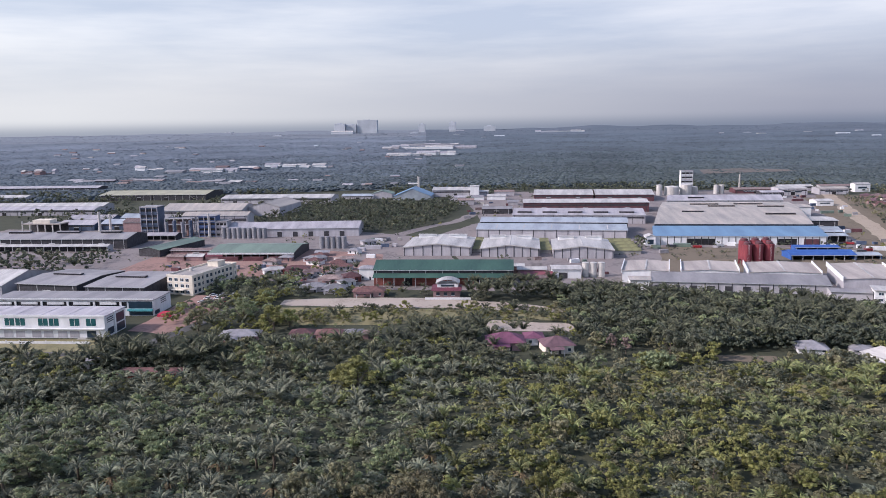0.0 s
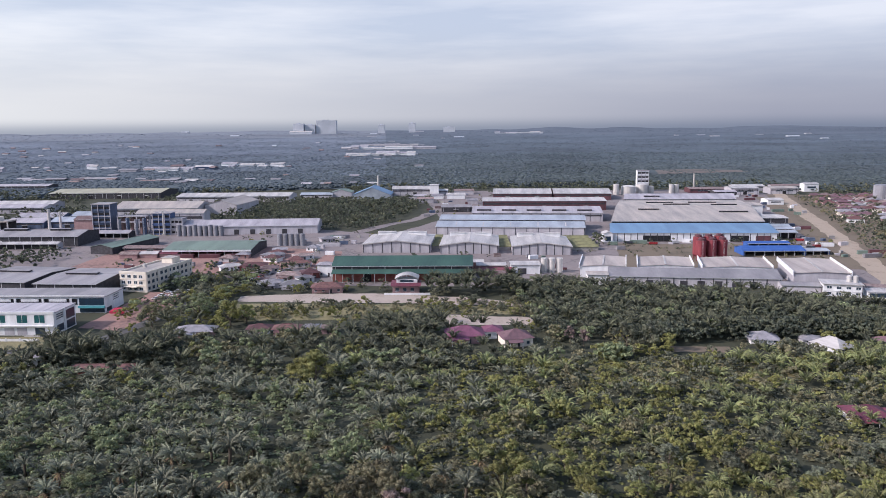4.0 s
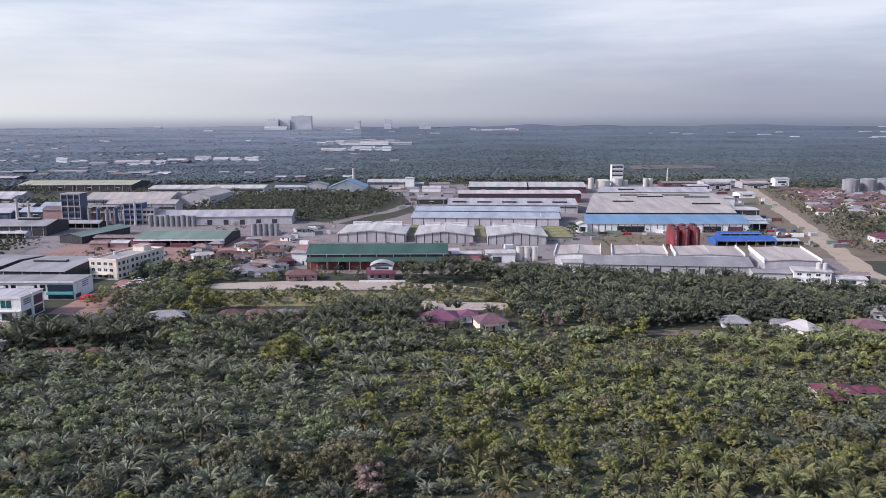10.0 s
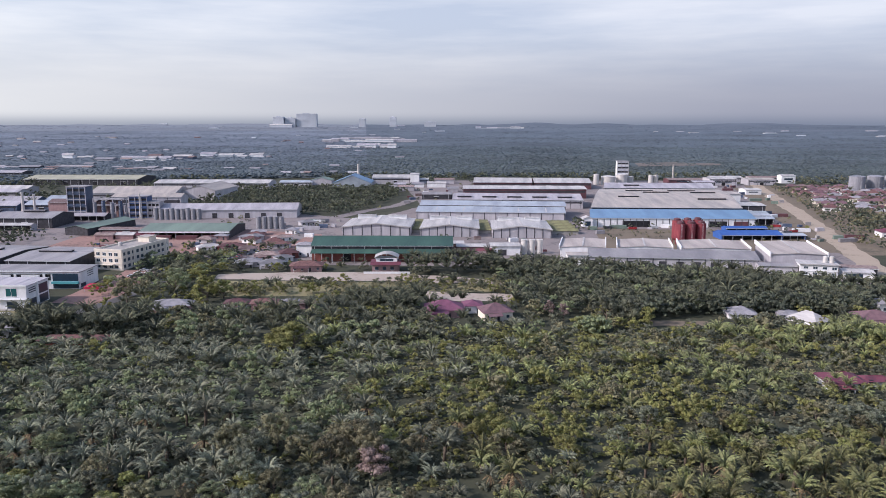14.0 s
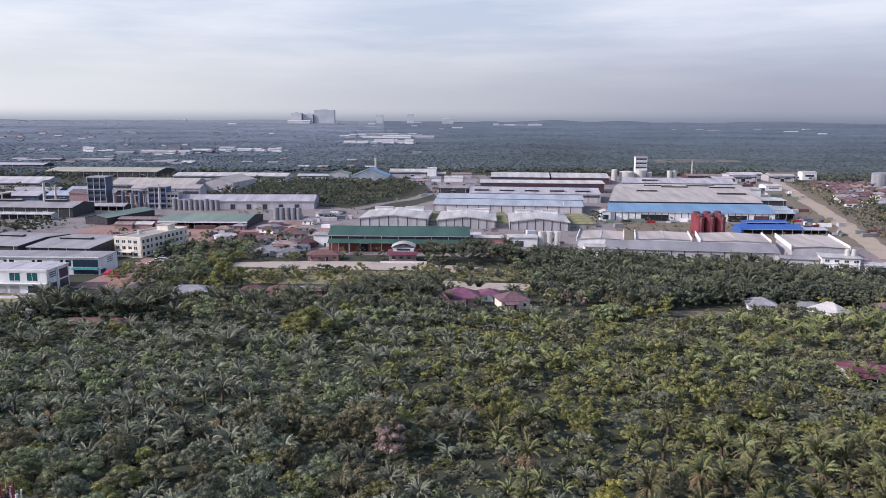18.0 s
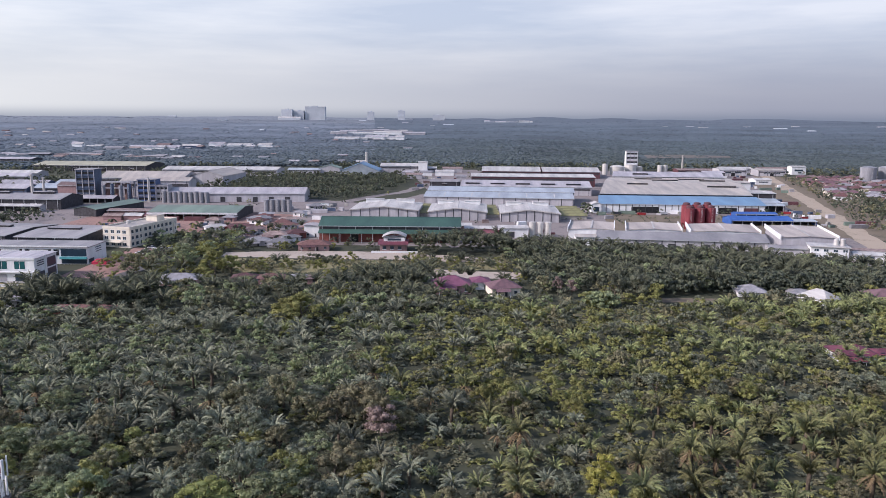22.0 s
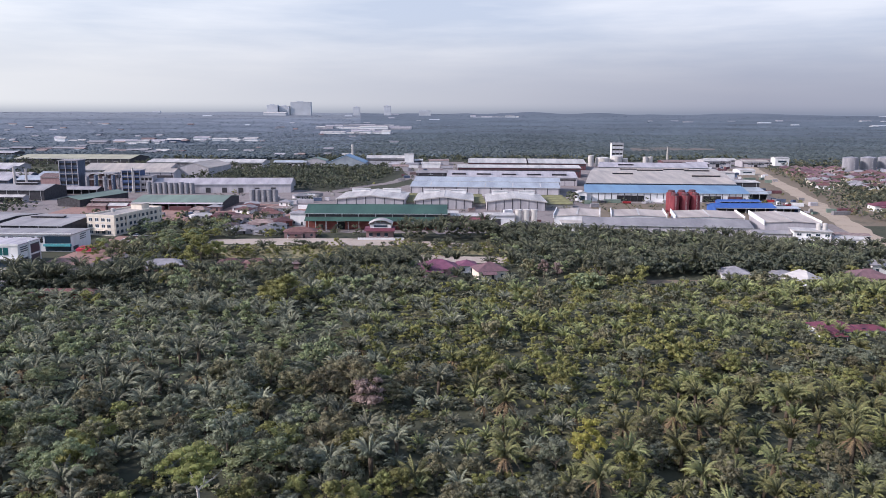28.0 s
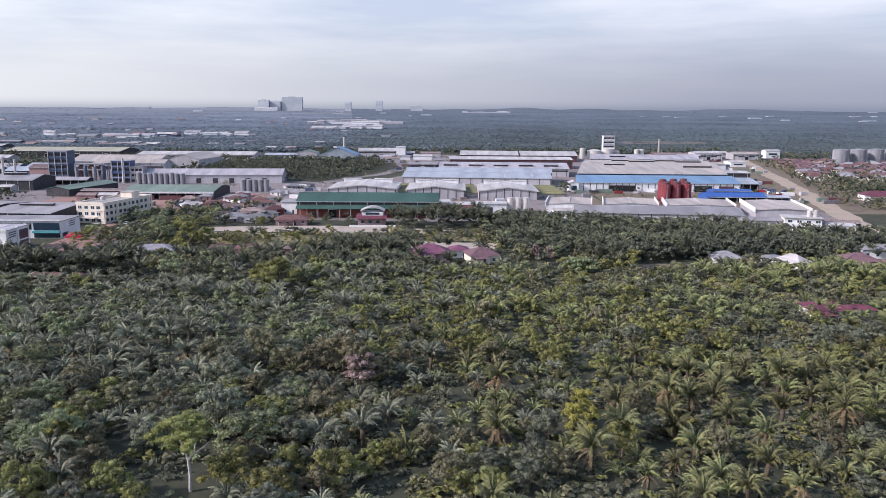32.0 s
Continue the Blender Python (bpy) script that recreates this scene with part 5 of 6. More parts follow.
# ---- yard clutter ----
def container(label, m, paint, length=6.1):
    root = thing("shipping_container", m, label, "container", "shipping containers")
    n = int(length / 0.6) * 2
    side = [(0.1 + (length - 0.2) * k / n, -0.045 if k % 2 else -0.006) for k in range(n + 1)]
    g = Geo().add([(x, y, z) for z in (0.25, 2.45) for x, y in side], [(k, k + 1, k + n + 2, k + n + 1) for k in range(n)])
    part("body", Geo().box(0, length, 0, 2.44, 0.12, 2.59), paint, root)
    part("corrugated_side", g, paint, root)
    part("end_door", Geo().box(length + 0.003, length + 0.06, 0.1, 1.19, 0.25, 2.45), paint, root)
    part("end_door", Geo().box(length + 0.003, length + 0.06, 1.25, 2.34, 0.25, 2.45), paint, root)
    part("skid", Geo().box(0.2, length - 0.2, 0.1, 0.5, 0, 0.12), steel, root)
    part("skid", Geo().box(0.2, length - 0.2, 1.94, 2.34, 0, 0.12), steel, root)


def pallet_stack(label, m, w, d, h, mat):
    root = thing("pallet_stack", m, label, "stack", "stacked goods")
    part("pallet", Geo().box(0, w, 0, d, 0, 0.15), bark, root)
    lay = max(1, int(h / 0.8))
    for k in range(lay):
        o = crowd.uniform(-0.12, 0.12)
        part("bale", Geo().box(0.05 + o, w - 0.05 + o, 0.05, d - 0.05, 0.15 + k * h / lay, 0.13 + (k + 1) * h / lay), mat, root)


boxes = ((white_wall, "white"), (maroon, "dark red"), (blue_wall, "dull blue"), (rust_roof, "rusty"), (grey_wall, "grey"), (dull_green_roof, "green"), (zinc_roof, "zinc-grey"), (concrete, "pale"))
for u0, u1, v0, v1, n in ((-112, -84, 470, 590, 12), (236, 275, 480, 690, 34), (-40, 16, 690, 960, 22), (290, 350, 720, 990, 26), (-245, -130, 440, 492, 12), (100, 116, 470, 545, 2), (120, 236, 545, 556, 5), (20, 64, 430, 500, 12), (-118, -60, 560, 600, 6)):
    for k in range(n):
        u, v = crowd.uniform(u0, u1), crowd.uniform(v0, v1)
        m = grid_pose(u, v, crowd.uniform(-20, 20))
        if blocked(m.translation.x, m.translation.y):
            continue
        mat, nm = crowd.choice(boxes)
        if crowd.random() < 0.5:
            container(nm + " shipping container standing on the yard", m, mat, crowd.choice([6.1, 12.2]))
        else:
            pallet_stack(nm + " wrapped goods stacked on a pallet", m, crowd.uniform(2, 5), crowd.uniform(1.5, 3), crowd.uniform(1, 2.6), mat)

# ---- plants ----
def frond_arrays(rng, length, lift, droop, leaflets, tilt):
    """One pinnate frond in the x-z plane: a bowed midrib with leaflets on both sides. Returns vertices and triangles."""
    n = leaflets
    s = np.linspace(0, 1, n + 1)
    a = lift - droop * s ** 1.6
    dx = np.cos(a) * length / n
    dz = np.sin(a) * length / n
    x, z = np.concatenate([[0], np.cumsum(dx[:-1])]), np.concatenate([[0], np.cumsum(dz[:-1])])
    v, f = [], []
    for side in (-1, 1):
        for i in range(1, n + 1):
            ll = length * 0.19 * (math.sin(math.pi * min(1, s[i] * 0.86 + 0.10)) ** 0.6) * rng.uniform(0.8, 1.15)
            tip = (x[i] + ll * 0.66, side * ll * 0.66, z[i] + ll * (tilt + rng.uniform(-0.35, 0.2)))
            w = length / n * 0.56
            k = len(v)
            v += [(x[i] - w, 0.03 * side, z[i] - dz[min(i, n - 1)] * 0.3), (x[i] + w, 0.03 * side, z[i] + dz[min(i, n - 1)] * 0.3), tip]
            f.append((k, k + 1, k + 2) if side > 0 else (k + 1, k, k + 2))
    k = len(v)
    step = max(1, n // 5)
    idx = list(range(0, n + 1, step))
    for i in idx:
        v += [(x[i], -0.07 * (1.15 - s[i]), z[i]), (x[i], 0.07 * (1.15 - s[i]), z[i])]
    for i in range(len(idx) - 1):
        f += [(k + 2 * i, k + 2 * i + 1, k + 2 * i + 3), (k + 2 * i, k + 2 * i + 3, k + 2 * i + 2)]
    return np.array(v), np.array(f)


def palm_crown(seed, fronds, leaflets, size, spread=1.0):
    """The crown of an oil palm, its heart at the origin."""
    rng = random.Random(seed)
    V, F, o = [], [], 0
    for i in range(fronds):
        q = i / fronds
        v, f = frond_arrays(rng, size * rng.uniform(0.85, 1.12), 1.5 - 0.85 * spread * q + rng.uniform(-0.14, 0.14), 1.25 + 0.75 * q * spread + rng.uniform(-0.3, 0.45), leaflets, -0.5)
        az = i * 2.39996 + rng.uniform(-0.25, 0.25)
        roll = rng.uniform(-0.35, 0.35)
        y, z = v[:, 1] * math.cos(roll) - v[:, 2] * 0 , v[:, 2] + v[:, 1] * math.sin(roll)
        x = v[:, 0] + 0.25
        V.append(np.stack([x * math.cos(az) - y * math.sin(az), x * math.sin(az) + y * math.cos(az), z], -1))
        F.append(f + o)
        o += len(v)
    return np.concatenate(V), np.concatenate(F)


def palm_skirt(seed, fronds, size):
    """Withered fronds that hang about the trunk."""
    r = random.Random(seed)
    V, F, o = [], [], 0
    for i in range(fronds):
        v, f = frond_arrays(r, size * r.uniform(0.7, 1.0), -0.5 + r.uniform(-0.2, 0.3), 0.9, 9, -0.3)
        az = i * 2.39996 + r.uniform(-0.3, 0.3)
        V.append(np.stack([(v[:, 0] + 0.2) * math.cos(az) - v[:, 1] * math.sin(az), (v[:, 0] + 0.2) * math.sin(az) + v[:, 1] * math.cos(az), v[:, 2]], -1))
        F.append(f + o)
        o += len(v)
    return np.concatenate(V), np.concatenate(F)


CUBE = np.array([(x, y, z) for z in (-1, 1) for y in (-1, 1) for x in (-1, 1)]) / math.sqrt(3)
CUBE_FACES = np.array([(0, 2, 3, 1), (4, 5, 7, 6), (0, 1, 5, 4), (1, 3, 7, 5), (3, 2, 6, 7), (2, 0, 4, 6)])


def round_core():
    """A small faceted ball of quads, the dense heart of a clump of leaves."""
    v, f = [], []
    for face in CUBE_FACES:
        c = CUBE[face]
        o = len(v)
        for j in range(3):
            for i in range(3):
                p = (c[0] * (2 - i) / 2 + c[1] * i / 2) * (2 - j) / 2 + (c[3] * (2 - i) / 2 + c[2] * i / 2) * j / 2
                v.append(p / np.linalg.norm(p))
        f += [(o + j * 3 + i, o + j * 3 + i + 1, o + j * 3 + i + 4, o + j * 3 + i + 3) for j in range(2) for i in range(2)]
    return np.array(v), np.array(f)


def leaf_crown(seed, rx, rz, clumps, leaves, leaf, fine=True, flat=1.0):
    """A broad crown of dense leaf clumps with gaps between them; its foot at the origin."""
    rng = np.random.RandomState(seed)
    cv, cf = round_core() if fine else (CUBE, CUBE_FACES)
    V, F, o = [], [], 0
    for c in range(clumps):
        a, q = rng.uniform(0, 2 * math.pi), rng.uniform(0, 1) ** 0.5
        h = rng.uniform(0.15, 1)
        r = rx * q * (1 - 0.55 * max(0, h - 0.45) / 0.55)
        centre = np.array([r * math.cos(a), r * math.sin(a), rz * h])
        cr = rx * rng.uniform(0.15, 0.30)
        squash = np.array([1, 1, flat * rng.uniform(0.75, 1.0)])
        V.append(centre + cv * cr * 0.70 * squash * rng.uniform(0.88, 1.08, (len(cv), 1)))
        F.append(cf + o)
        o += len(cv)
        d = rng.normal(size=(leaves, 3))
        d /= np.linalg.norm(d, axis=1)[:, None]
        d[:, 2] = np.abs(d[:, 2]) * 1.0 - 0.25
        p = centre + d * squash * cr * rng.uniform(0.68, 1.22, (leaves, 1))
        up = d + rng.normal(scale=0.55, size=(leaves, 3))
        up /= np.linalg.norm(up, axis=1)[:, None]
        t = np.cross(up, rng.normal(size=(leaves, 3)))
        t /= np.linalg.norm(t, axis=1)[:, None]
        b = np.cross(up, t)
        s = leaf * rng.uniform(0.6, 1.3, (leaves, 1))
        V.append(np.stack([p - t * s - b * s * 0.3, p + b * s * 0.8 - t * s * 0.2, p + t * s + b * s * 0.1, p - b * s * 0.8 + t * s * 0.1], 1).reshape(-1, 3))
        F.append(np.arange(leaves * 4).reshape(-1, 4) + o)
        o += leaves * 4
    return np.concatenate(V), np.concatenate(F)


def mesh_from(name, v, f, mat):
    ob = big_mesh(name, v, f, mat)
    me = ob.data
    bpy.data.objects.remove(ob)
    return me


rng = random.Random(7)
PALMS, HAZED_PALMS = ([mesh_from("crown", *palm_crown(s, 27 - 2 * (s % 4), 17, 4.0, (0.52, 1.0, 0.72, 1.2)[s % 4]), mat) for s in range(8)] for mat in (frond_green, frond_hazed))
SKIRTS = [mesh_from("dry_skirt", *palm_skirt(70 + s, 9, 3.6), frond_dry) for s in range(3)]
FAR_PALMS = [palm_crown(40 + s, 15, 9, 4.2, (0.48, 0.9, 0.66)[s % 3]) for s in range(6)]
TRUNKS = [Geo().tube([(0, 0, -0.3), (0.1, 0, h * 0.5), (0.0, 0.1, h)], [0.42, 0.36, 0.45], 7).mesh("trunk", palm_bark, True) for h in (1.4, 2.4, 4.2)]
TRUNK_H = (1.4, 2.4, 4.2)
BROAD = {}
for key, mat in (("dark", leaf_dark), ("light", leaf_light), ("olive", leaf_olive), ("dead", leaf_dead), ("fresh", leaf_fresh)):
    BROAD[key] = [mesh_from("crown", *leaf_crown(100 + s + 10 * len(key), 3.6, 4.6, 36, 56, 0.155, fine=False, flat=0.55 if key == "fresh" else 1.0), mat) for s in range(4)]


def limb_trunk(seed, h):
    r = random.Random(seed)
    g = Geo().tube([(0, 0, -0.3), (0.15, 0.1, h * 0.5), (0.1, -0.1, h + 1.5)], [0.26, 0.2, 0.1], 6)
    for k in range(5):
        a, z = k * 1.3 + r.random(), h * (0.55 + 0.1 * k)
        g.tube([(0.1, 0, z), (1.3 * math.cos(a), 1.3 * math.sin(a), z + 1.1), (2.4 * math.cos(a), 2.4 * math.sin(a), z + 2.3)], [0.12, 0.09, 0.04], 5)
    return g.mesh("trunk", bark)


BROAD_TRUNKS = [limb_trunk(s, 2.6) for s in range(3)]


def hazed_at(x, y):
    """Palms whose colour carries a bluish haze, more of them to the west."""
    return rng.random() < 0.62 - 2.0 * x / y


def plant_palm(x, y, scale=1.0, tall=None):
    k = rng.randrange(3) if tall is None else tall
    root = thing("oil_palm", pose(x, y, 0, rng.uniform(-3, 3), rng.uniform(-3, 3), rng.uniform(0, 360)) @ Matrix.Scale(scale, 4), "oil palm with arching green fronds among undergrowth", "palm", "plantation palms")
    part("trunk", TRUNKS[k], palm_bark, root)
    c = part("crown", rng.choice(HAZED_PALMS if hazed_at(x, y) else PALMS), frond_green, root)
    c.location.z = TRUNK_H[k]
    if rng.random() < (0.45 if k == 2 else 0.05):
        part("dry_skirt", rng.choice(SKIRTS), frond_dry, root, "withered brown hanging fronds").location.z = TRUNK_H[k] - 0.2
    return root


LABELS = {"dark": "broadleaf tree with a dark green uneven crown", "light": "yellow-green broadleaf tree among palms", "olive": "olive-brown broadleaf tree among palms", "dead": "withered tree with pinkish-brown leaves", "fresh": "fresh green broadleaf tree with layered crown"}


def plant_tree(x, y, key, scale=1.0, up=1.0):
    root = thing("broadleaf_tree", pose(x, y, 0, 0, 0, rng.uniform(0, 360)) @ Matrix.Diagonal((scale, scale, scale * up, 1)), LABELS[key], "tree", "broadleaf trees")
    part("trunk", rng.choice(BROAD_TRUNKS), bark, root)
    c = part("crown", rng.choice(BROAD[key]), leaf_dark, root)
    c.location.z = 2.0
    return root


class Mass:
    """Many plants joined into one mesh."""

    def __init__(self):
        self.v, self.f, self.o = [], [], 0

    def put(self, v, f, x, y, z, s, sz=None):
        a = rng.uniform(0, 2 * math.pi)
        c, n = math.cos(a) * s, math.sin(a) * s
        self.v.append(np.stack([x + v[:, 0] * c - v[:, 1] * n, y + v[:, 0] * n + v[:, 1] * c, z + v[:, 2] * (sz or s)], -1))
        self.f.append(f + self.o)
        self.o += len(v)

    def make(self, name, label, category, mat):
        if self.v:
            tagged(big_mesh(name, np.concatenate(self.v), np.concatenate(self.f), mat), label, category, kind="stuff")


def quads_to_tris(v, f):
    return v, np.concatenate([f[:, [0, 1, 2]], f[:, [0, 2, 3]]])


SHRUBS = [quads_to_tris(*leaf_crown(300 + s, 3.2, 4.0, 16, 16, 0.30, fine=False)) for s in range(5)]
LOW_SHRUBS = [quads_to_tris(*leaf_crown(340 + s, 3.2, 4.0, 6, 8, 0.55, fine=False)) for s in range(5)]
palm_mass, hazed_mass, belt_mass = Mass(), Mass(), Mass()
mass = {k: Mass() for k in ("dark", "light", "olive", "deep", "fresh")}
# low growth before the village houses and along the lane
LOW_GROWTH = ((122, 158, 183, 193), (134, 174, 271, 281), (176, 215, 252, 262), (40, 104, 254, 263), (34, 56, 272, 284), (58, 98, 263, 286), (100, 132, 258, 272))


def low_at(x, y):
    return any(x0 < x < x1 and y0 < y < y1 for x0, x1, y0, y1 in LOW_GROWTH)


def shrub(key, x, y, z, s, sz=None):
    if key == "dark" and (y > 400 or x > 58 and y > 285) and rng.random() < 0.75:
        key = "deep"          # darker leaf copy round the estate, shade put into its colour
    if low_at(x, y):
        s, z = s * 0.7, -0.2
    mass[key].put(*rng.choice(LOW_SHRUBS if sz or y > 440 else SHRUBS), x, y, z, s, sz)


def palm_far(x, y, h, s):
    if low_at(x, y):
        h, s = 0.2, s * 0.8
    (belt_mass if y > 264 else hazed_mass if hazed_at(x, y) else palm_mass).put(*rng.choice(FAR_PALMS), x, y, h, s)


# plantation in rows, the nearest as single things
spots = []
row = 0
yy = 100.0
while yy < 268:
    xx = -0.66 * yy - 25 + (row % 2) * 3.25
    while xx < 0.74 * yy + 30:
        spots.append((xx + rng.uniform(-2.1, 2.1), yy + rng.uniform(-2.0, 2.0)))
        xx += 6.5
    yy += 5.5
    row += 1
LANDMARKS = ((38, 121), (-28.5, 112), (-1.8, 155), (46.7, 129.3), (88.5, 123), (58.5, 133.7), (26.5, 145), (-30, 247), (-34, 249), (87, 280), (96, 278), (76, 268), (82, 268), (66.5, 288), (71, 284), (-45.5, 85))
singles = 0
trees = 0


def mix_at(x, y):
    """Share of broadleaf growth and its kinds at a place in the plantation."""
    if x < -12 and y < 165:
        return 0.64, ["dark", "dark", "fresh", "light", "olive"]
    if -50 < x < 10 and 128 < y < 175:
        return 0.62, ["olive", "olive", "olive", "light", "dark"]
    if x > 92 and 165 < y < 250:
        return 0.5, ["dark", "dark", "light", "olive"]
    if x > 40 and y > 225:
        return 0.8, ["light", "light", "olive", "light", "dark"]
    if x > 5 and 158 < y < 245:
        return 0.84 - 0.004 * abs(x - 60), ["light", "light", "light", "olive", "dark"]
    if x < -12 and y < 235:
        return 0.46, ["fresh", "fresh", "fresh", "dark"]
    if x < -12:
        return 0.3, ["fresh", "light", "dark", "dark"]
    return 0.16, ["light", "dark", "olive"]


for x, y in spots:
    if blocked(x, y) or any((x - p) ** 2 + (y - q) ** 2 < (30 if x < 60 and 100 < y < 135 else 14) for p, q in LANDMARKS) or (abs(x + 1.8) < 4.5 and 145 < y < 158) or (abs(x + 27.5) < 4.5 and 98 < y < 114):
        continue
    share, keys = mix_at(x, y)
    swell = 1.0 + 0.5 * noise.noise(Vector((x * 0.045, y * 0.045, 17.0)))
    if noise.noise(Vector((x * 0.07, y * 0.07, 31.0))) > 0.34:      # overgrown gaps between the rows
        for _ in range(6):
            px, py = x + rng.uniform(-3.6, 3.6), y + rng.uniform(-3.2, 3.2)
            if not blocked(px, py):
                shrub(rng.choice(["dark", "dark"] + keys), px, py, -0.6, rng.uniform(0.5, 0.9), rng.uniform(0.25, 0.5))
        continue
    if rng.random() + 0.9 * noise.noise(Vector((x * 0.03, y * 0.03, 3.1))) < share:
        key = rng.choice(keys)
        if y < 205 and trees < 260:
            plant_tree(x, y, key, swell * (rng.uniform(0.7, 1.3) if x < 0 else rng.uniform(0.5, 0.95)), rng.uniform(0.75, 1.1))
            trees += 1
        else:
            shrub(key, x, y, 0.6, swell * rng.uniform(0.6, 1.25))
    elif y < 190 and singles < 310:
        plant_palm(x, y, swell * rng.uniform(0.66, 1.06))
        singles += 1
    else:
        palm_far(x, y, swell * rng.uniform(0.9, 3.4), swell * rng.uniform(0.65, 1.08))
    if rng.random() < 0.35:
        px, py = x + rng.uniform(3, 4.6), y + rng.uniform(-3, 3)
        if not blocked(px, py):
            palm_far(px, py, rng.uniform(0.6, 1.8), rng.uniform(0.45, 0.7))
    for _ in range(5 if y < 132 else 3):
        px, py = x + rng.uniform(-4.0, 4.0), y + rng.uniform(-3.5, 3.5)
        key = rng.choice(["dark"] * 4 + keys + keys)
        if not blocked(px, py):
            shrub(key, px, py, -0.6, rng.uniform(0.6, 1.0), rng.uniform(0.25, 0.6))


def fill(x0, x1, y0, y1, step, palm, keys, s0, s1, h=0.5, inside=None, tall=(2.0, 5.0)):
    y = y0
    while y < y1:
        x = x0 + rng.uniform(0, step)
        while x < x1:
            px, py = x + rng.uniform(-0.35, 0.35) * step, y + rng.uniform(-0.35, 0.35) * step
            if not blocked(px, py) and (inside is None or inside(px, py)):
                if rng.random() < palm:
                    palm_far(px, py, rng.uniform(*tall), rng.uniform(s0, s1))
                else:
                    shrub(rng.choice(keys), px, py, h, rng.uniform(s0, s1))
            x += step
        y += step


def in_uv(u0, u1, v0, v1):
    inv = EST.inverted()

    def test(x, y):
        p = inv @ Vector((x, y, 0))
        return u0 < p.x < u1 and v0 < p.y < v1
    return test


# belt of palms before the factory blocks, and the ragged edge of the village
fill(58, 300, 288, 400, 5.6, 0.45, ["dark", "dark", "dark", "dark", "fresh"], 0.95, 1.6, inside=lambda x, y: 292 + 0.0 * x < y < 392 - 0.46 * (x - 100) and x < 232 + (y - 290) * 0.3)
# row of shade-coloured trees stands in for a band of shadow here
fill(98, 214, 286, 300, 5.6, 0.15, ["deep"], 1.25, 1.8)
fill(62, 150, 262, 292, 7.0, 0.15, ["dark", "light", "olive"], 0.9, 1.6, inside=lambda x, y: noise.noise(Vector((x * 0.06, y * 0.06, 2))) > -0.05)
fill(2, 62, 262, 284, 6.6, 0.6, ["dark", "light", "fresh"], 0.8, 1.1)
fill(165, 260, 222, 300, 7.6, 0.6, ["dark", "light", "fresh"], 0.9, 1.3)
fill(-84, 20, 264, 302, 6.8, 0.4, ["dark", "dark", "fresh", "fresh", "light", "olive"], 0.85, 1.55)
fill(-150, -84, 264, 270, 6.0, 0.4, ["dark", "dark", "fresh"], 0.6, 0.9)
fill(-20, 62, 296, 316, 7.2, 0.5, ["dark", "dark", "light"], 0.8, 1.2, inside=lambda x, y: not (16 < x < 58 and y > 312))
fill(-120, -20, 318, 342, 7.5, 0.2, ["dark", "light", "light", "olive"], 0.7, 1.3, inside=lambda x, y: noise.noise(Vector((x * 0.05, y * 0.05, 5))) > -0.1 or x < -85)
fill(12, 64, 376, 400, 5.0, 0.85, ["dark"], 1.0, 1.4, tall=(4.5, 7.5))
fill(58, 98, 366, 394, 7.0, 0.8, ["dark", "light"], 1.0, 1.3)
fill(-132, -80, 340, 452, 8.5, 0.08, ["dark", "dark", "fresh", "light"], 0.9, 1.5, inside=lambda x, y: noise.noise(Vector((x * 0.04, y * 0.04, 8))) > -0.12)
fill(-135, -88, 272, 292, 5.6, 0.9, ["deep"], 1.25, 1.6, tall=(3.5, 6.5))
# shade-coloured shrubs added to stand in for the dim trunk space
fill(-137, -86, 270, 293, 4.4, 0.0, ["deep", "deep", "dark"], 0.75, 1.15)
fill(-205, -146, 252, 284, 5.5, 0.2, ["dark", "dark", "dark", "light"], 1.1, 1.8, inside=lambda x, y: y < 282 and x < -150)
fill(-150, -120, 276, 294, 5.0, 0.5, ["dark"], 0.8, 1.2)
fill(-185, -132, 236, 268, 5.0, 0.25, ["dark", "dark", "dark", "light"], 1.0, 1.7)
fill(-88, 62, 336, 364, 4.4, 0.1, ["dark", "dark", "light", "olive"], 0.45, 1.1, h=-0.3, inside=lambda x, y: noise.noise(Vector((x * 0.07, y * 0.11, 6))) > (0.02 if x < -20 else -0.05))
fill(-14, 16, 298, 326, 5.8, 0.6, ["dark", "dark", "fresh"], 1.1, 1.5, tall=(2.5, 5.0))
fill(-88, 62, 334, 362, 3.4, 0.0, ["olive", "light", "fresh"], 0.16, 0.38, h=-0.3, inside=lambda x, y: noise.noise(Vector((x * 0.1, y * 0.16, 3))) > -0.1)
fill(-100, -30, 299, 308, 5.0, 0.3, ["dark", "dark", "light"], 0.7, 1.1)
fill(126, 156, 193, 199, 4.4, 0.2, ["dark", "dark", "light"], 0.55, 0.75)
fill(120, 205, 244, 256, 6.0, 0.7, ["dark", "light"], 0.9, 1.2)
fill(-110, -60, 368, 400, 6.5, 0.1, ["dark", "dark", "light"], 0.8, 1.4, inside=lambda x, y: x < -86)
fill(-60, 5, 392, 412, 9, 0.2, ["dark", "light"], 0.5, 0.9)
# grove behind the sheds
fill(-190, 90, 630, 905, 8.5, 0.12, ["dark"], 1.1, 1.6, inside=lambda x, y: in_uv(-240, -40, 632, 880)(x, y) and x < -22 + (y - 640) * 0.27)
# trees among the far halls and beyond the estate road
fill(310, 560, 400, 578, 8.0, 0.2, ["dark", "dark", "dark", "olive"], 1.0, 1.7, inside=lambda x, y: x > 312 + (y - 430) * 0.45 and not (325 < x < 372 and 448 < y < 480))
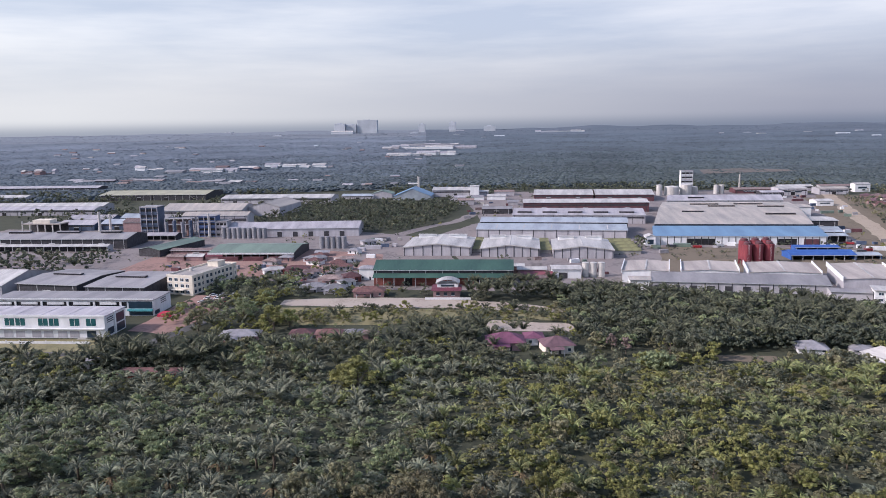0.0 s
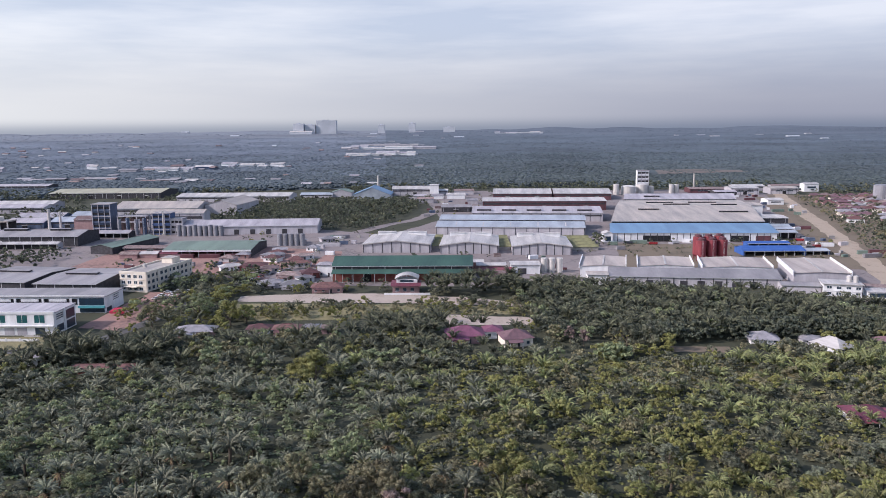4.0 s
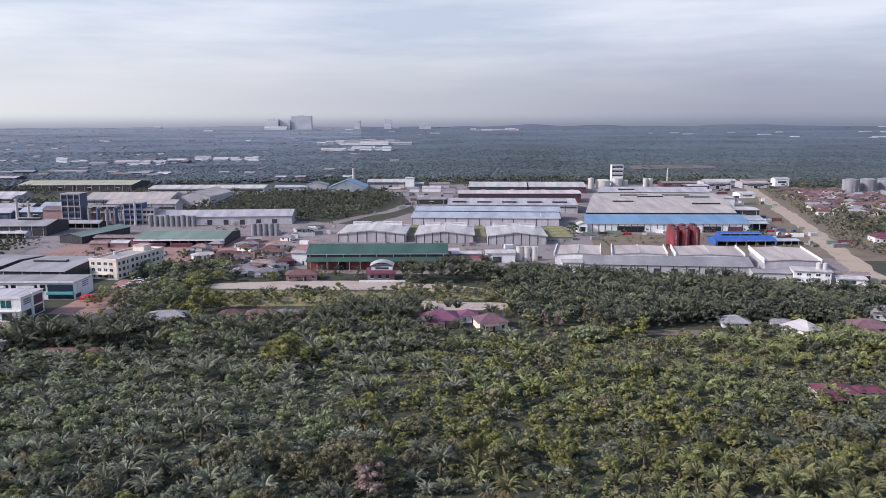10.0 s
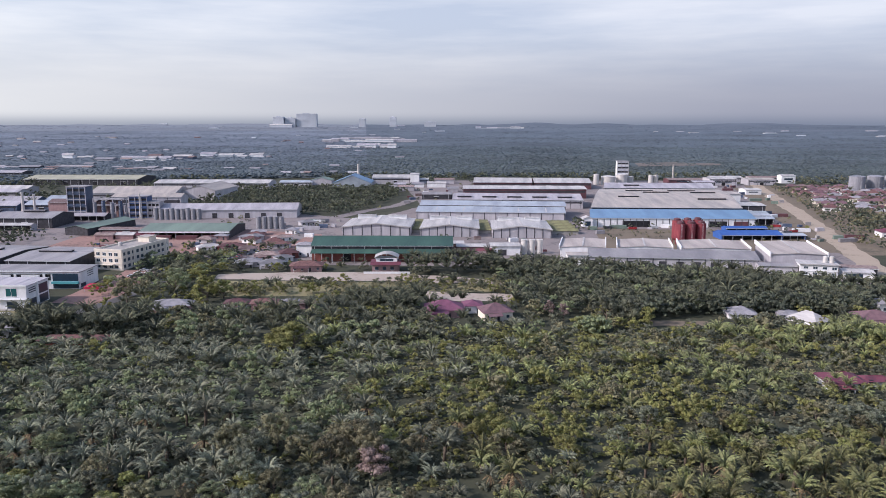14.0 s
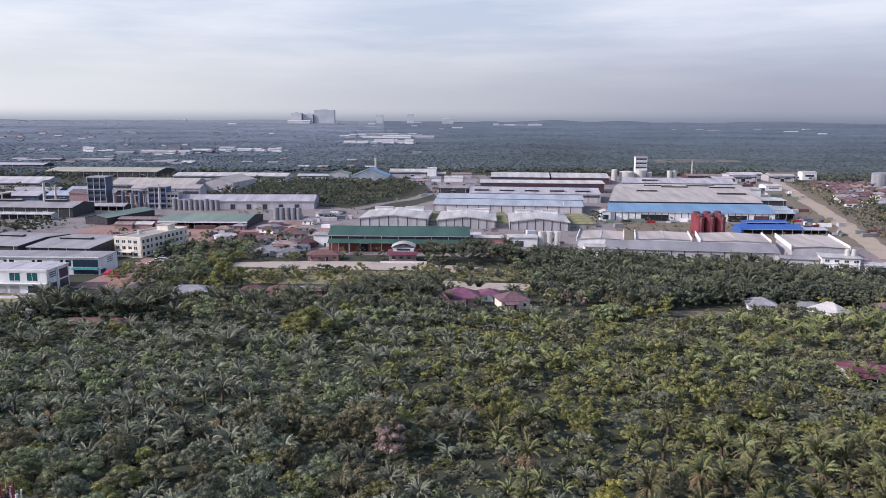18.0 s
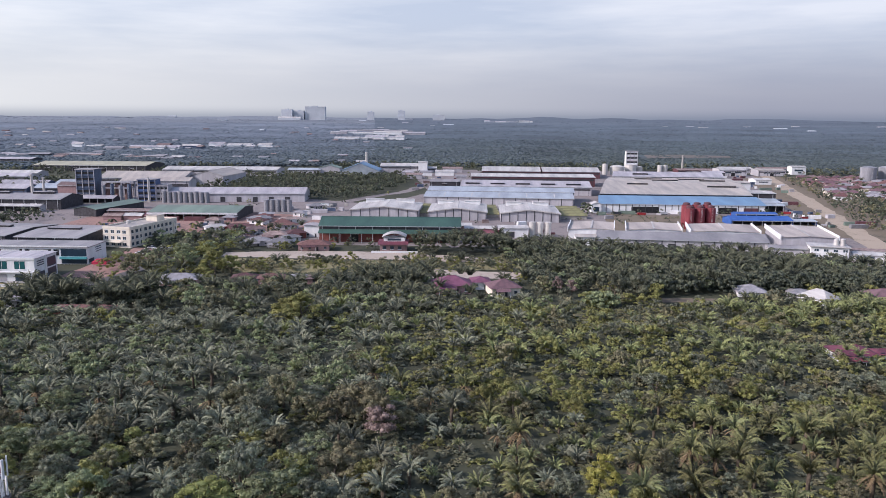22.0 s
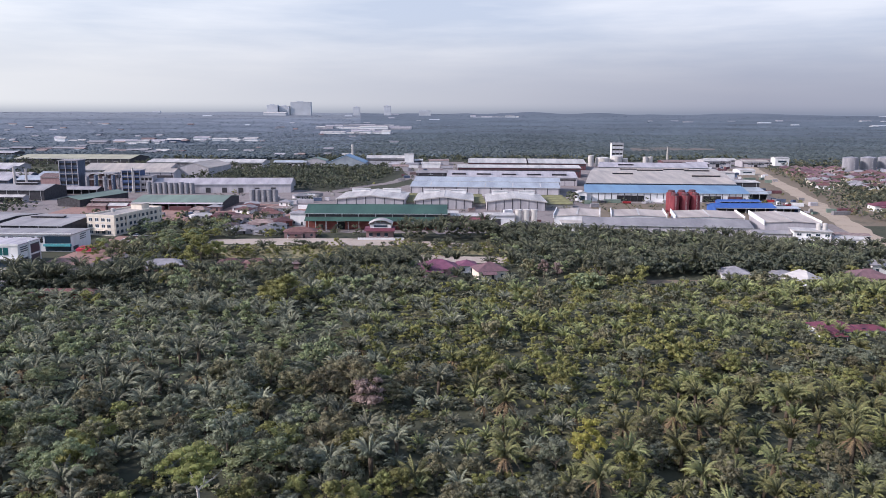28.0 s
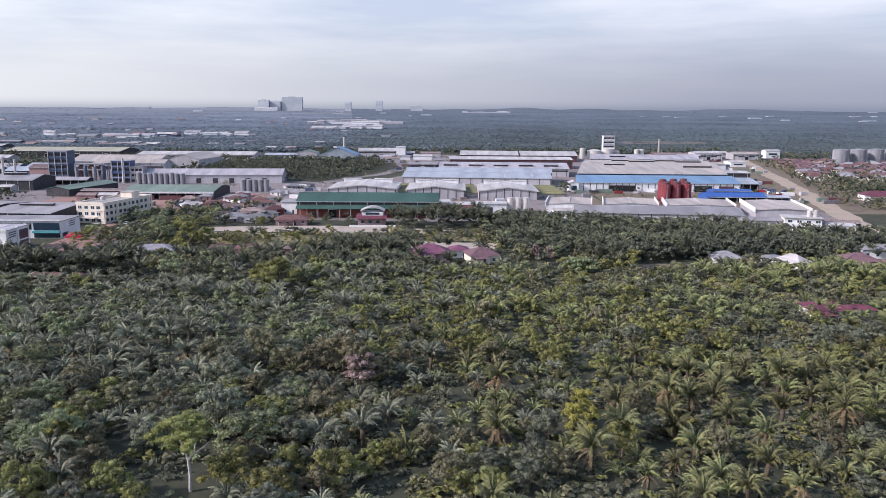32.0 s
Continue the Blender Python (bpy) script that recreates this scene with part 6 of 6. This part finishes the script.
fill(262, 480, 440, 900, 8.5, 0.0, ["dark", "dark", "olive"], 0.6, 1.4, inside=lambda x, y: 12 < x - 262 - (y - 375) * 0.385 < 60 and noise.noise(Vector((x * 0.03, y * 0.03, 9))) > -0.08 - 0.25 * (y < 600) and not (325 < x < 372 and 448 < y < 480))
fill(380, 660, 585, 980, 11.5, 0.1, ["dark", "dark", "dark", "olive"], 0.8, 1.4, inside=lambda x, y: x > 375 + (y - 560) * 0.41)
fill(-760, -200, 690, 1060, 15, 0.1, ["dark"], 1.1, 1.9, inside=lambda x, y: noise.noise(Vector((x * 0.008, y * 0.012, 4))) > -0.12)
fill(-420, -230, 455, 545, 10, 0.1, ["dark"], 1.1, 1.7, inside=in_uv(-460, -262, 440, 528))
fill(-80, 520, 965, 1075, 14, 0.1, ["dark"], 1.1, 1.8)
fill(145, 170, 505, 560, 7, 0.0, ["dark"], 1.4, 1.9, inside=in_uv(92, 104, 515, 560))
fill(150, 320, 520, 560, 13, 0.0, ["dark"], 0.8, 1.1, inside=in_uv(120, 240, 548, 556))
# trees between the village houses, bushes before the blue-roofed bay
fill(-122, -40, 395, 470, 6.2, 0.12, ["dark", "dark", "dark", "light"], 0.6, 1.15, h=0.2, inside=lambda x, y: noise.noise(Vector((x * 0.09, y * 0.09, 4.4))) > -0.12 and not (x > -80 and y < 392))
fill(110, 330, 440, 580, 8.0, 0.0, ["dark", "dark", "olive"], 0.3, 0.7, h=-0.3, inside=lambda x, y: in_uv(112, 246, 486, 552)(x, y) and noise.noise(Vector((x * 0.06, y * 0.06, 7.7))) > 0.0)
# bushes and small trees in the corners of the yards
for _ in range(1500):
    px, py = rng.uniform(-300, 330), rng.uniform(400, 960)
    if px > 262 + (py - 375) * 0.385 or blocked(px, py) or noise.noise(Vector((px * 0.03, py * 0.03, 11.0))) < 0.12:
        continue
    if in_uv(96, 240, 556, 780)(px, py) or in_uv(-30, 60, 540, 600)(px, py):
        continue
    shrub(rng.choice(["dark", "dark", "dark", "light", "olive"]), px, py, -0.2, rng.uniform(0.35, 0.95))
for x, y, key, s, up in ((-1.8, 155, "dead", 1.25, 0.9), (66.5, 288, "dead", 0.62, 1.7), (71, 284, "dead", 0.62, 1.6), (87, 280, "dark", 1.5, 1.0), (96, 278, "dark", 1.4, 1.0), (-30, 247, "light", 2.0, 0.8), (-34, 249, "light", 1.7, 0.8),
                         (-92, 336, "fresh", 1.7, 1.15), (-76, 326, "light", 1.6, 1.1), (-111, 329, "olive", 1.5, 1.0), (-104, 331, "olive", 1.3, 1.0), (-70, 331, "light", 1.3, 1.0), (52, 134, "olive", 0.9, 1.0), (-12, 160, "olive", 1.2, 1.0), (-36, 170, "olive", 1.1, 1.0)):
    plant_tree(x, y, key, s, up)
# low growth round the withered tree
for k in range(26):
    shrub(rng.choice(["dark", "olive", "fresh"]), -1.8 + rng.uniform(-5.5, 5.5), 151 + rng.uniform(-6.5, 7), -0.6, rng.uniform(0.45, 0.75), rng.uniform(0.3, 0.55))
# the round bush at the lane
for k in range(12):
    mass["fresh" if k % 3 else "light"].put(*rng.choice(SHRUBS), 77.5 + 6.0 * math.cos(k * 2.4) * (k / 12) ** 0.5, 267.5 + 2.6 * math.sin(k * 2.4) * (k / 12) ** 0.5, 0.0, rng.uniform(1.15, 1.45))
# landmark plants
root = thing("broadleaf_tree", pose(37.3, 121, 0), "tall tree with olive-yellow leaves among oil palms", "tree", "broadleaf trees")
part("trunk", limb_trunk(50, 4.0), bark, root)
part("crown", mesh_from("crown", *leaf_crown(501, 3.0, 8.2, 44, 80, 0.16), leaf_yellow), leaf_yellow, root).location.z = 3.0
root = thing("broadleaf_tree", pose(-28.5, 112, 0), "tree with a pale forked trunk and yellow-green crown", "tree", "broadleaf trees")
part("trunk", Geo().tube([(0, 0, -0.3), (0.1, 0, 3.0), (-0.1, 0, 5.6)], [0.30, 0.25, 0.22], 8).tube([(-0.1, 0, 5.5), (-0.7, 0.2, 7.4), (-1.6, 0.3, 9.6)], [0.2, 0.16, 0.08], 7).tube([(-0.1, 0, 5.4), (1.0, -0.2, 6.6), (2.6, -0.3, 7.7), (3.9, -0.2, 9.0)], [0.2, 0.16, 0.12, 0.06], 7).tube([(0.9, -0.2, 6.5), (1.0, 0.8, 8.0), (0.8, 1.5, 9.4)], [0.12, 0.09, 0.05], 6), pale_bark, root, "pale white forked trunk")
part("crown", mesh_from("crown", *leaf_crown(502, 5.2, 3.8, 44, 62, 0.165, flat=0.6), leaf_lime), leaf_lime, root).location = (-0.7, 0, 8.5)
OLD_TRUNK = Geo().tube([(0, 0, -0.3), (0.1, 0, 2.7), (0.0, 0.1, 5.4)], [0.42, 0.36, 0.45], 8).mesh("trunk", palm_bark, True)
for x, y, s in ((46.7, 129.3, 1.1), (88.5, 123, 1.05), (58.5, 133.7, 1.15), (26.5, 145, 1.1)):
    root = thing("oil_palm", pose(x, y, 0, 0, 0, x * 40) @ Matrix.Scale(s, 4), "old oil palm with a brown skirt of hanging fronds", "palm", "plantation palms")
    part("trunk", OLD_TRUNK, palm_bark, root)
    part("crown", PALMS[3], frond_green, root).location.z = 5.4
    for k in range(2):
        sk = part("dry_skirt", SKIRTS[k], frond_dry, root, "withered brown hanging fronds")
        sk.location.z = 5.4 - 0.2 - 0.7 * k


def mast(x, y, top):
    """A lattice mast in red and white sections with antenna panels round its head."""
    root = thing("communication_mast", pose(x, y, 0, 0, 0, 20), "red and white lattice mast with pale antenna panels", "mast")
    n, w0, w1 = 10, 1.6, 0.65
    for k in range(n):
        z0, z1 = top * k / n, top * (k + 1) / n
        a, b = w0 + (w1 - w0) * k / n, w0 + (w1 - w0) * (k + 1) / n
        paint = red_paint if k % 2 else white_wall
        sec = part("mast_section", Geo().tube([(-a, -a, z0), (-b, -b, z1)], [0.09, 0.09], 6).tube([(a, -a, z0), (b, -b, z1)], [0.09, 0.09], 6).tube([(a, a, z0), (b, b, z1)], [0.09, 0.09], 6).tube([(-a, a, z0), (-b, b, z1)], [0.09, 0.09], 6), paint, root, "red painted section" if k % 2 else "white painted section")
        g = Geo()
        corners = ((-1, -1), (1, -1), (1, 1), (-1, 1))
        for i in range(4):
            (p, q), (r, s) = corners[i], corners[(i + 1) % 4]
            zm = (z0 + z1) / 2
            c = (a + b) / 2
            for e, f, za, zb in ((a, c, z0, zm), (c, b, zm, z1)):
                g.tube([(p * e, q * e, za), (r * f, s * f, zb)], [0.04, 0.04], 4).tube([(r * e, s * e, za), (p * f, q * f, zb)], [0.04, 0.04], 4)
            g.tube([(p * b, q * b, z1), (r * b, s * b, z1)], [0.045, 0.045], 4)
        part("brace", g, paint, sec)
    part("work_platform", Geo().box(-1.5, 1.5, -1.5, 1.5, top - 6.2, top - 6.1), shade, root)
    for k in range(9):
        t = 2 * math.pi * k / 9
        z = top - 3.2 - 2.9 * (k % 2)
        an = part("antenna_panel", Geo().box(-0.16, 0.16, -0.07, 0.07, 0, 2.4), white_wall, root, "pale antenna panel")
        an.matrix_local = pose(1.5 * math.cos(t), 1.5 * math.sin(t), z, 0, 0, math.degrees(t) + 90)
        for zb in (0.5, 1.8):
            part("bracket", Geo().box(-0.03, 0.03, 0.07, 0.8, zb, zb + 0.06), steel, an)
    part("lightning_rod", Geo().tube([(0, 0, top - 1), (0, 0, top + 1.6)], [0.04, 0.02], 5), steel, root)
    part("cable_tray", Geo().box(-0.25, 0.25, -0.05, 0.05, 0, top - 1), shade, root)


mast(-46.1, 85, 31.0)
palm_mass.make("oil_palm_rows", "dense rows of oil palms seen from above", "palms", frond_green)
hazed_mass.make("oil_palm_rows", "dense rows of oil palms with bluish haze in their colour", "palms", frond_hazed)
belt_mass.make("mature_palm_belt", "dense belt of darker oil palms", "palms", belt_frond)
mass["dark"].make("dark_undergrowth", "dark green bushes and broadleaf trees", "bushes", leaf_dark)
mass["deep"].make("mature_woodland", "dark green trees and bushes round the estate, shade in their colour", "trees", leaf_shaded)
mass["fresh"].make("fresh_undergrowth", "fresh green bushes and young trees", "bushes", leaf_fresh)
mass["light"].make("light_undergrowth", "yellow-green bushes and young trees", "bushes", leaf_light)
mass["olive"].make("olive_undergrowth", "olive-brown dry bushes", "bushes", leaf_olive)


# ---- far woods ----
def hill(x, y):
    """Low hills on the rim of the country."""
    az = math.degrees(math.atan2(x, y))
    return 15 * math.exp(-((az - 11.3) / 1.7) ** 2) + 9 * math.exp(-((az - 16.5) / 2.2) ** 2) + 12 * math.exp(-((az - 27.0) / 3.0) ** 2) + 6 * math.exp(-((az + 9.0) / 4.0) ** 2)


def far_woods():
    bm = bmesh.new()
    bmesh.ops.create_icosphere(bm, subdivisions=1, radius=1.0)
    base = np.array([v.co for v in bm.verts])
    tri = np.array([[v.index for v in f.verts] for f in bm.faces])
    bm.free()
    r = np.random.RandomState(5)
    edges = (1062, 1340, 1720, 2300, 3100, 4000)
    split = -0.02

    def ring(nm, lab, cat, kind, radii, mat, a0, a1, n=60):
        """A closed canopy over part of the far country."""
        vs = []
        for q in radii:
            for k in range(n + 1):
                x, y = q * math.sin(a0 + (a1 - a0) * k / n), q * math.cos(a0 + (a1 - a0) * k / n)
                vs.append((x, y, far_rise(q) + (3.0 if q > 1070 else -0.5) + (hill(x, y) + 7 * noise.noise(Vector((x * 0.006, 1.0, 1.0))) if q > 4900 else 0)))
        fs = [(a * (n + 1) + k, (a + 1) * (n + 1) + k, (a + 1) * (n + 1) + k + 1, a * (n + 1) + k + 1) for a in range(len(radii) - 1) for k in range(n)]
        tagged(new(nm, Geo().add(vs, fs).mesh(nm, mat)), lab, cat, kind=kind)

    # each ring takes a paler colour than the last, haze painted in
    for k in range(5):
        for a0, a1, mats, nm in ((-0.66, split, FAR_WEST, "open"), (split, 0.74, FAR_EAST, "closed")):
            ring("woods_canopy", nm + " canopy of " + FAR_NAMES[k] + " woods beyond the estate, paled with haze", "woods", "stuff", np.linspace(edges[k], edges[k + 1], 4), mats[k], a0, a1)
    ring("backdrop", "land with low hills under the horizon, painted haze-blue", "backdrop", "structure", (4000, 4400, 4700, 4975), hazy, -0.66, split, 100)
    ring("backdrop", "wooded rim with low hills, painted haze-blue", "backdrop", "structure", (4000, 4400, 4700, 4975), hazy_east, split, 0.74, 120)
    V, F, o = {}, {}, {}
    for band, (r0, r1, step, size) in enumerate(((1060, 1500, 7.4, 3.7), (1500, 2300, 12.5, 5.4), (2300, 3400, 21, 8), (3400, 4850, 40, 12))):
        m = int(0.5 * 1.32 * (r1 * r1 - r0 * r0) / step ** 2)
        rad = np.sqrt(r.uniform(r0 * r0, r1 * r1, m))
        az = r.uniform(-0.62, 0.70, m)
        for R, a in zip(rad, az):
            x, y = R * math.sin(a), R * math.cos(a)
            if 428 < x < 604 and 1242 + 0.18 * (x - 428) < y < 1375 and noise.noise(Vector((x * 0.03, y * 0.02, 0))) > -0.12:
                continue
            wob = R * (1 + 0.12 * noise.noise(Vector((x * 0.004, y * 0.002, 2.2))) + r.normal() * 0.07)
            k = sum(wob > e for e in edges[1:5])
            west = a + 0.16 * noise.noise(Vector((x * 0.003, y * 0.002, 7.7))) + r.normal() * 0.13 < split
            s = size * r.uniform(0.55, 1.3)
            v = base * (1 + r.uniform(-0.28, 0.28, (len(base), 1))) * (s, s, (1.5, 1.2, 0.9, 0.7)[band] * r.uniform(0.6, 1.35))
            key = (k, west)
            V.setdefault(key, []).append(v + (x, y, far_rise(R) + 2.6))
            F.setdefault(key, []).append(tri + o.get(key, 0))
            o[key] = o.get(key, 0) + len(base)
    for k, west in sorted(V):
        tagged(big_mesh("far_woods", np.concatenate(V[k, west]), np.concatenate(F[k, west]), (FAR_WEST if west else FAR_EAST)[k]), "treetops of " + FAR_NAMES[k] + (" western woods tinted with haze" if west else " eastern woods tinted with haze"), "woods", kind="stuff").data.polygons.foreach_set("use_smooth", [True] * (len(tri) * len(F[k, west])))


far_woods()
patch("forest_clearing", "brown dry clearing in the far woods", [(432, 1246), (500, 1258), (600, 1276), (608, 1322), (540, 1372), (462, 1352)], cut_earth, 3.4)
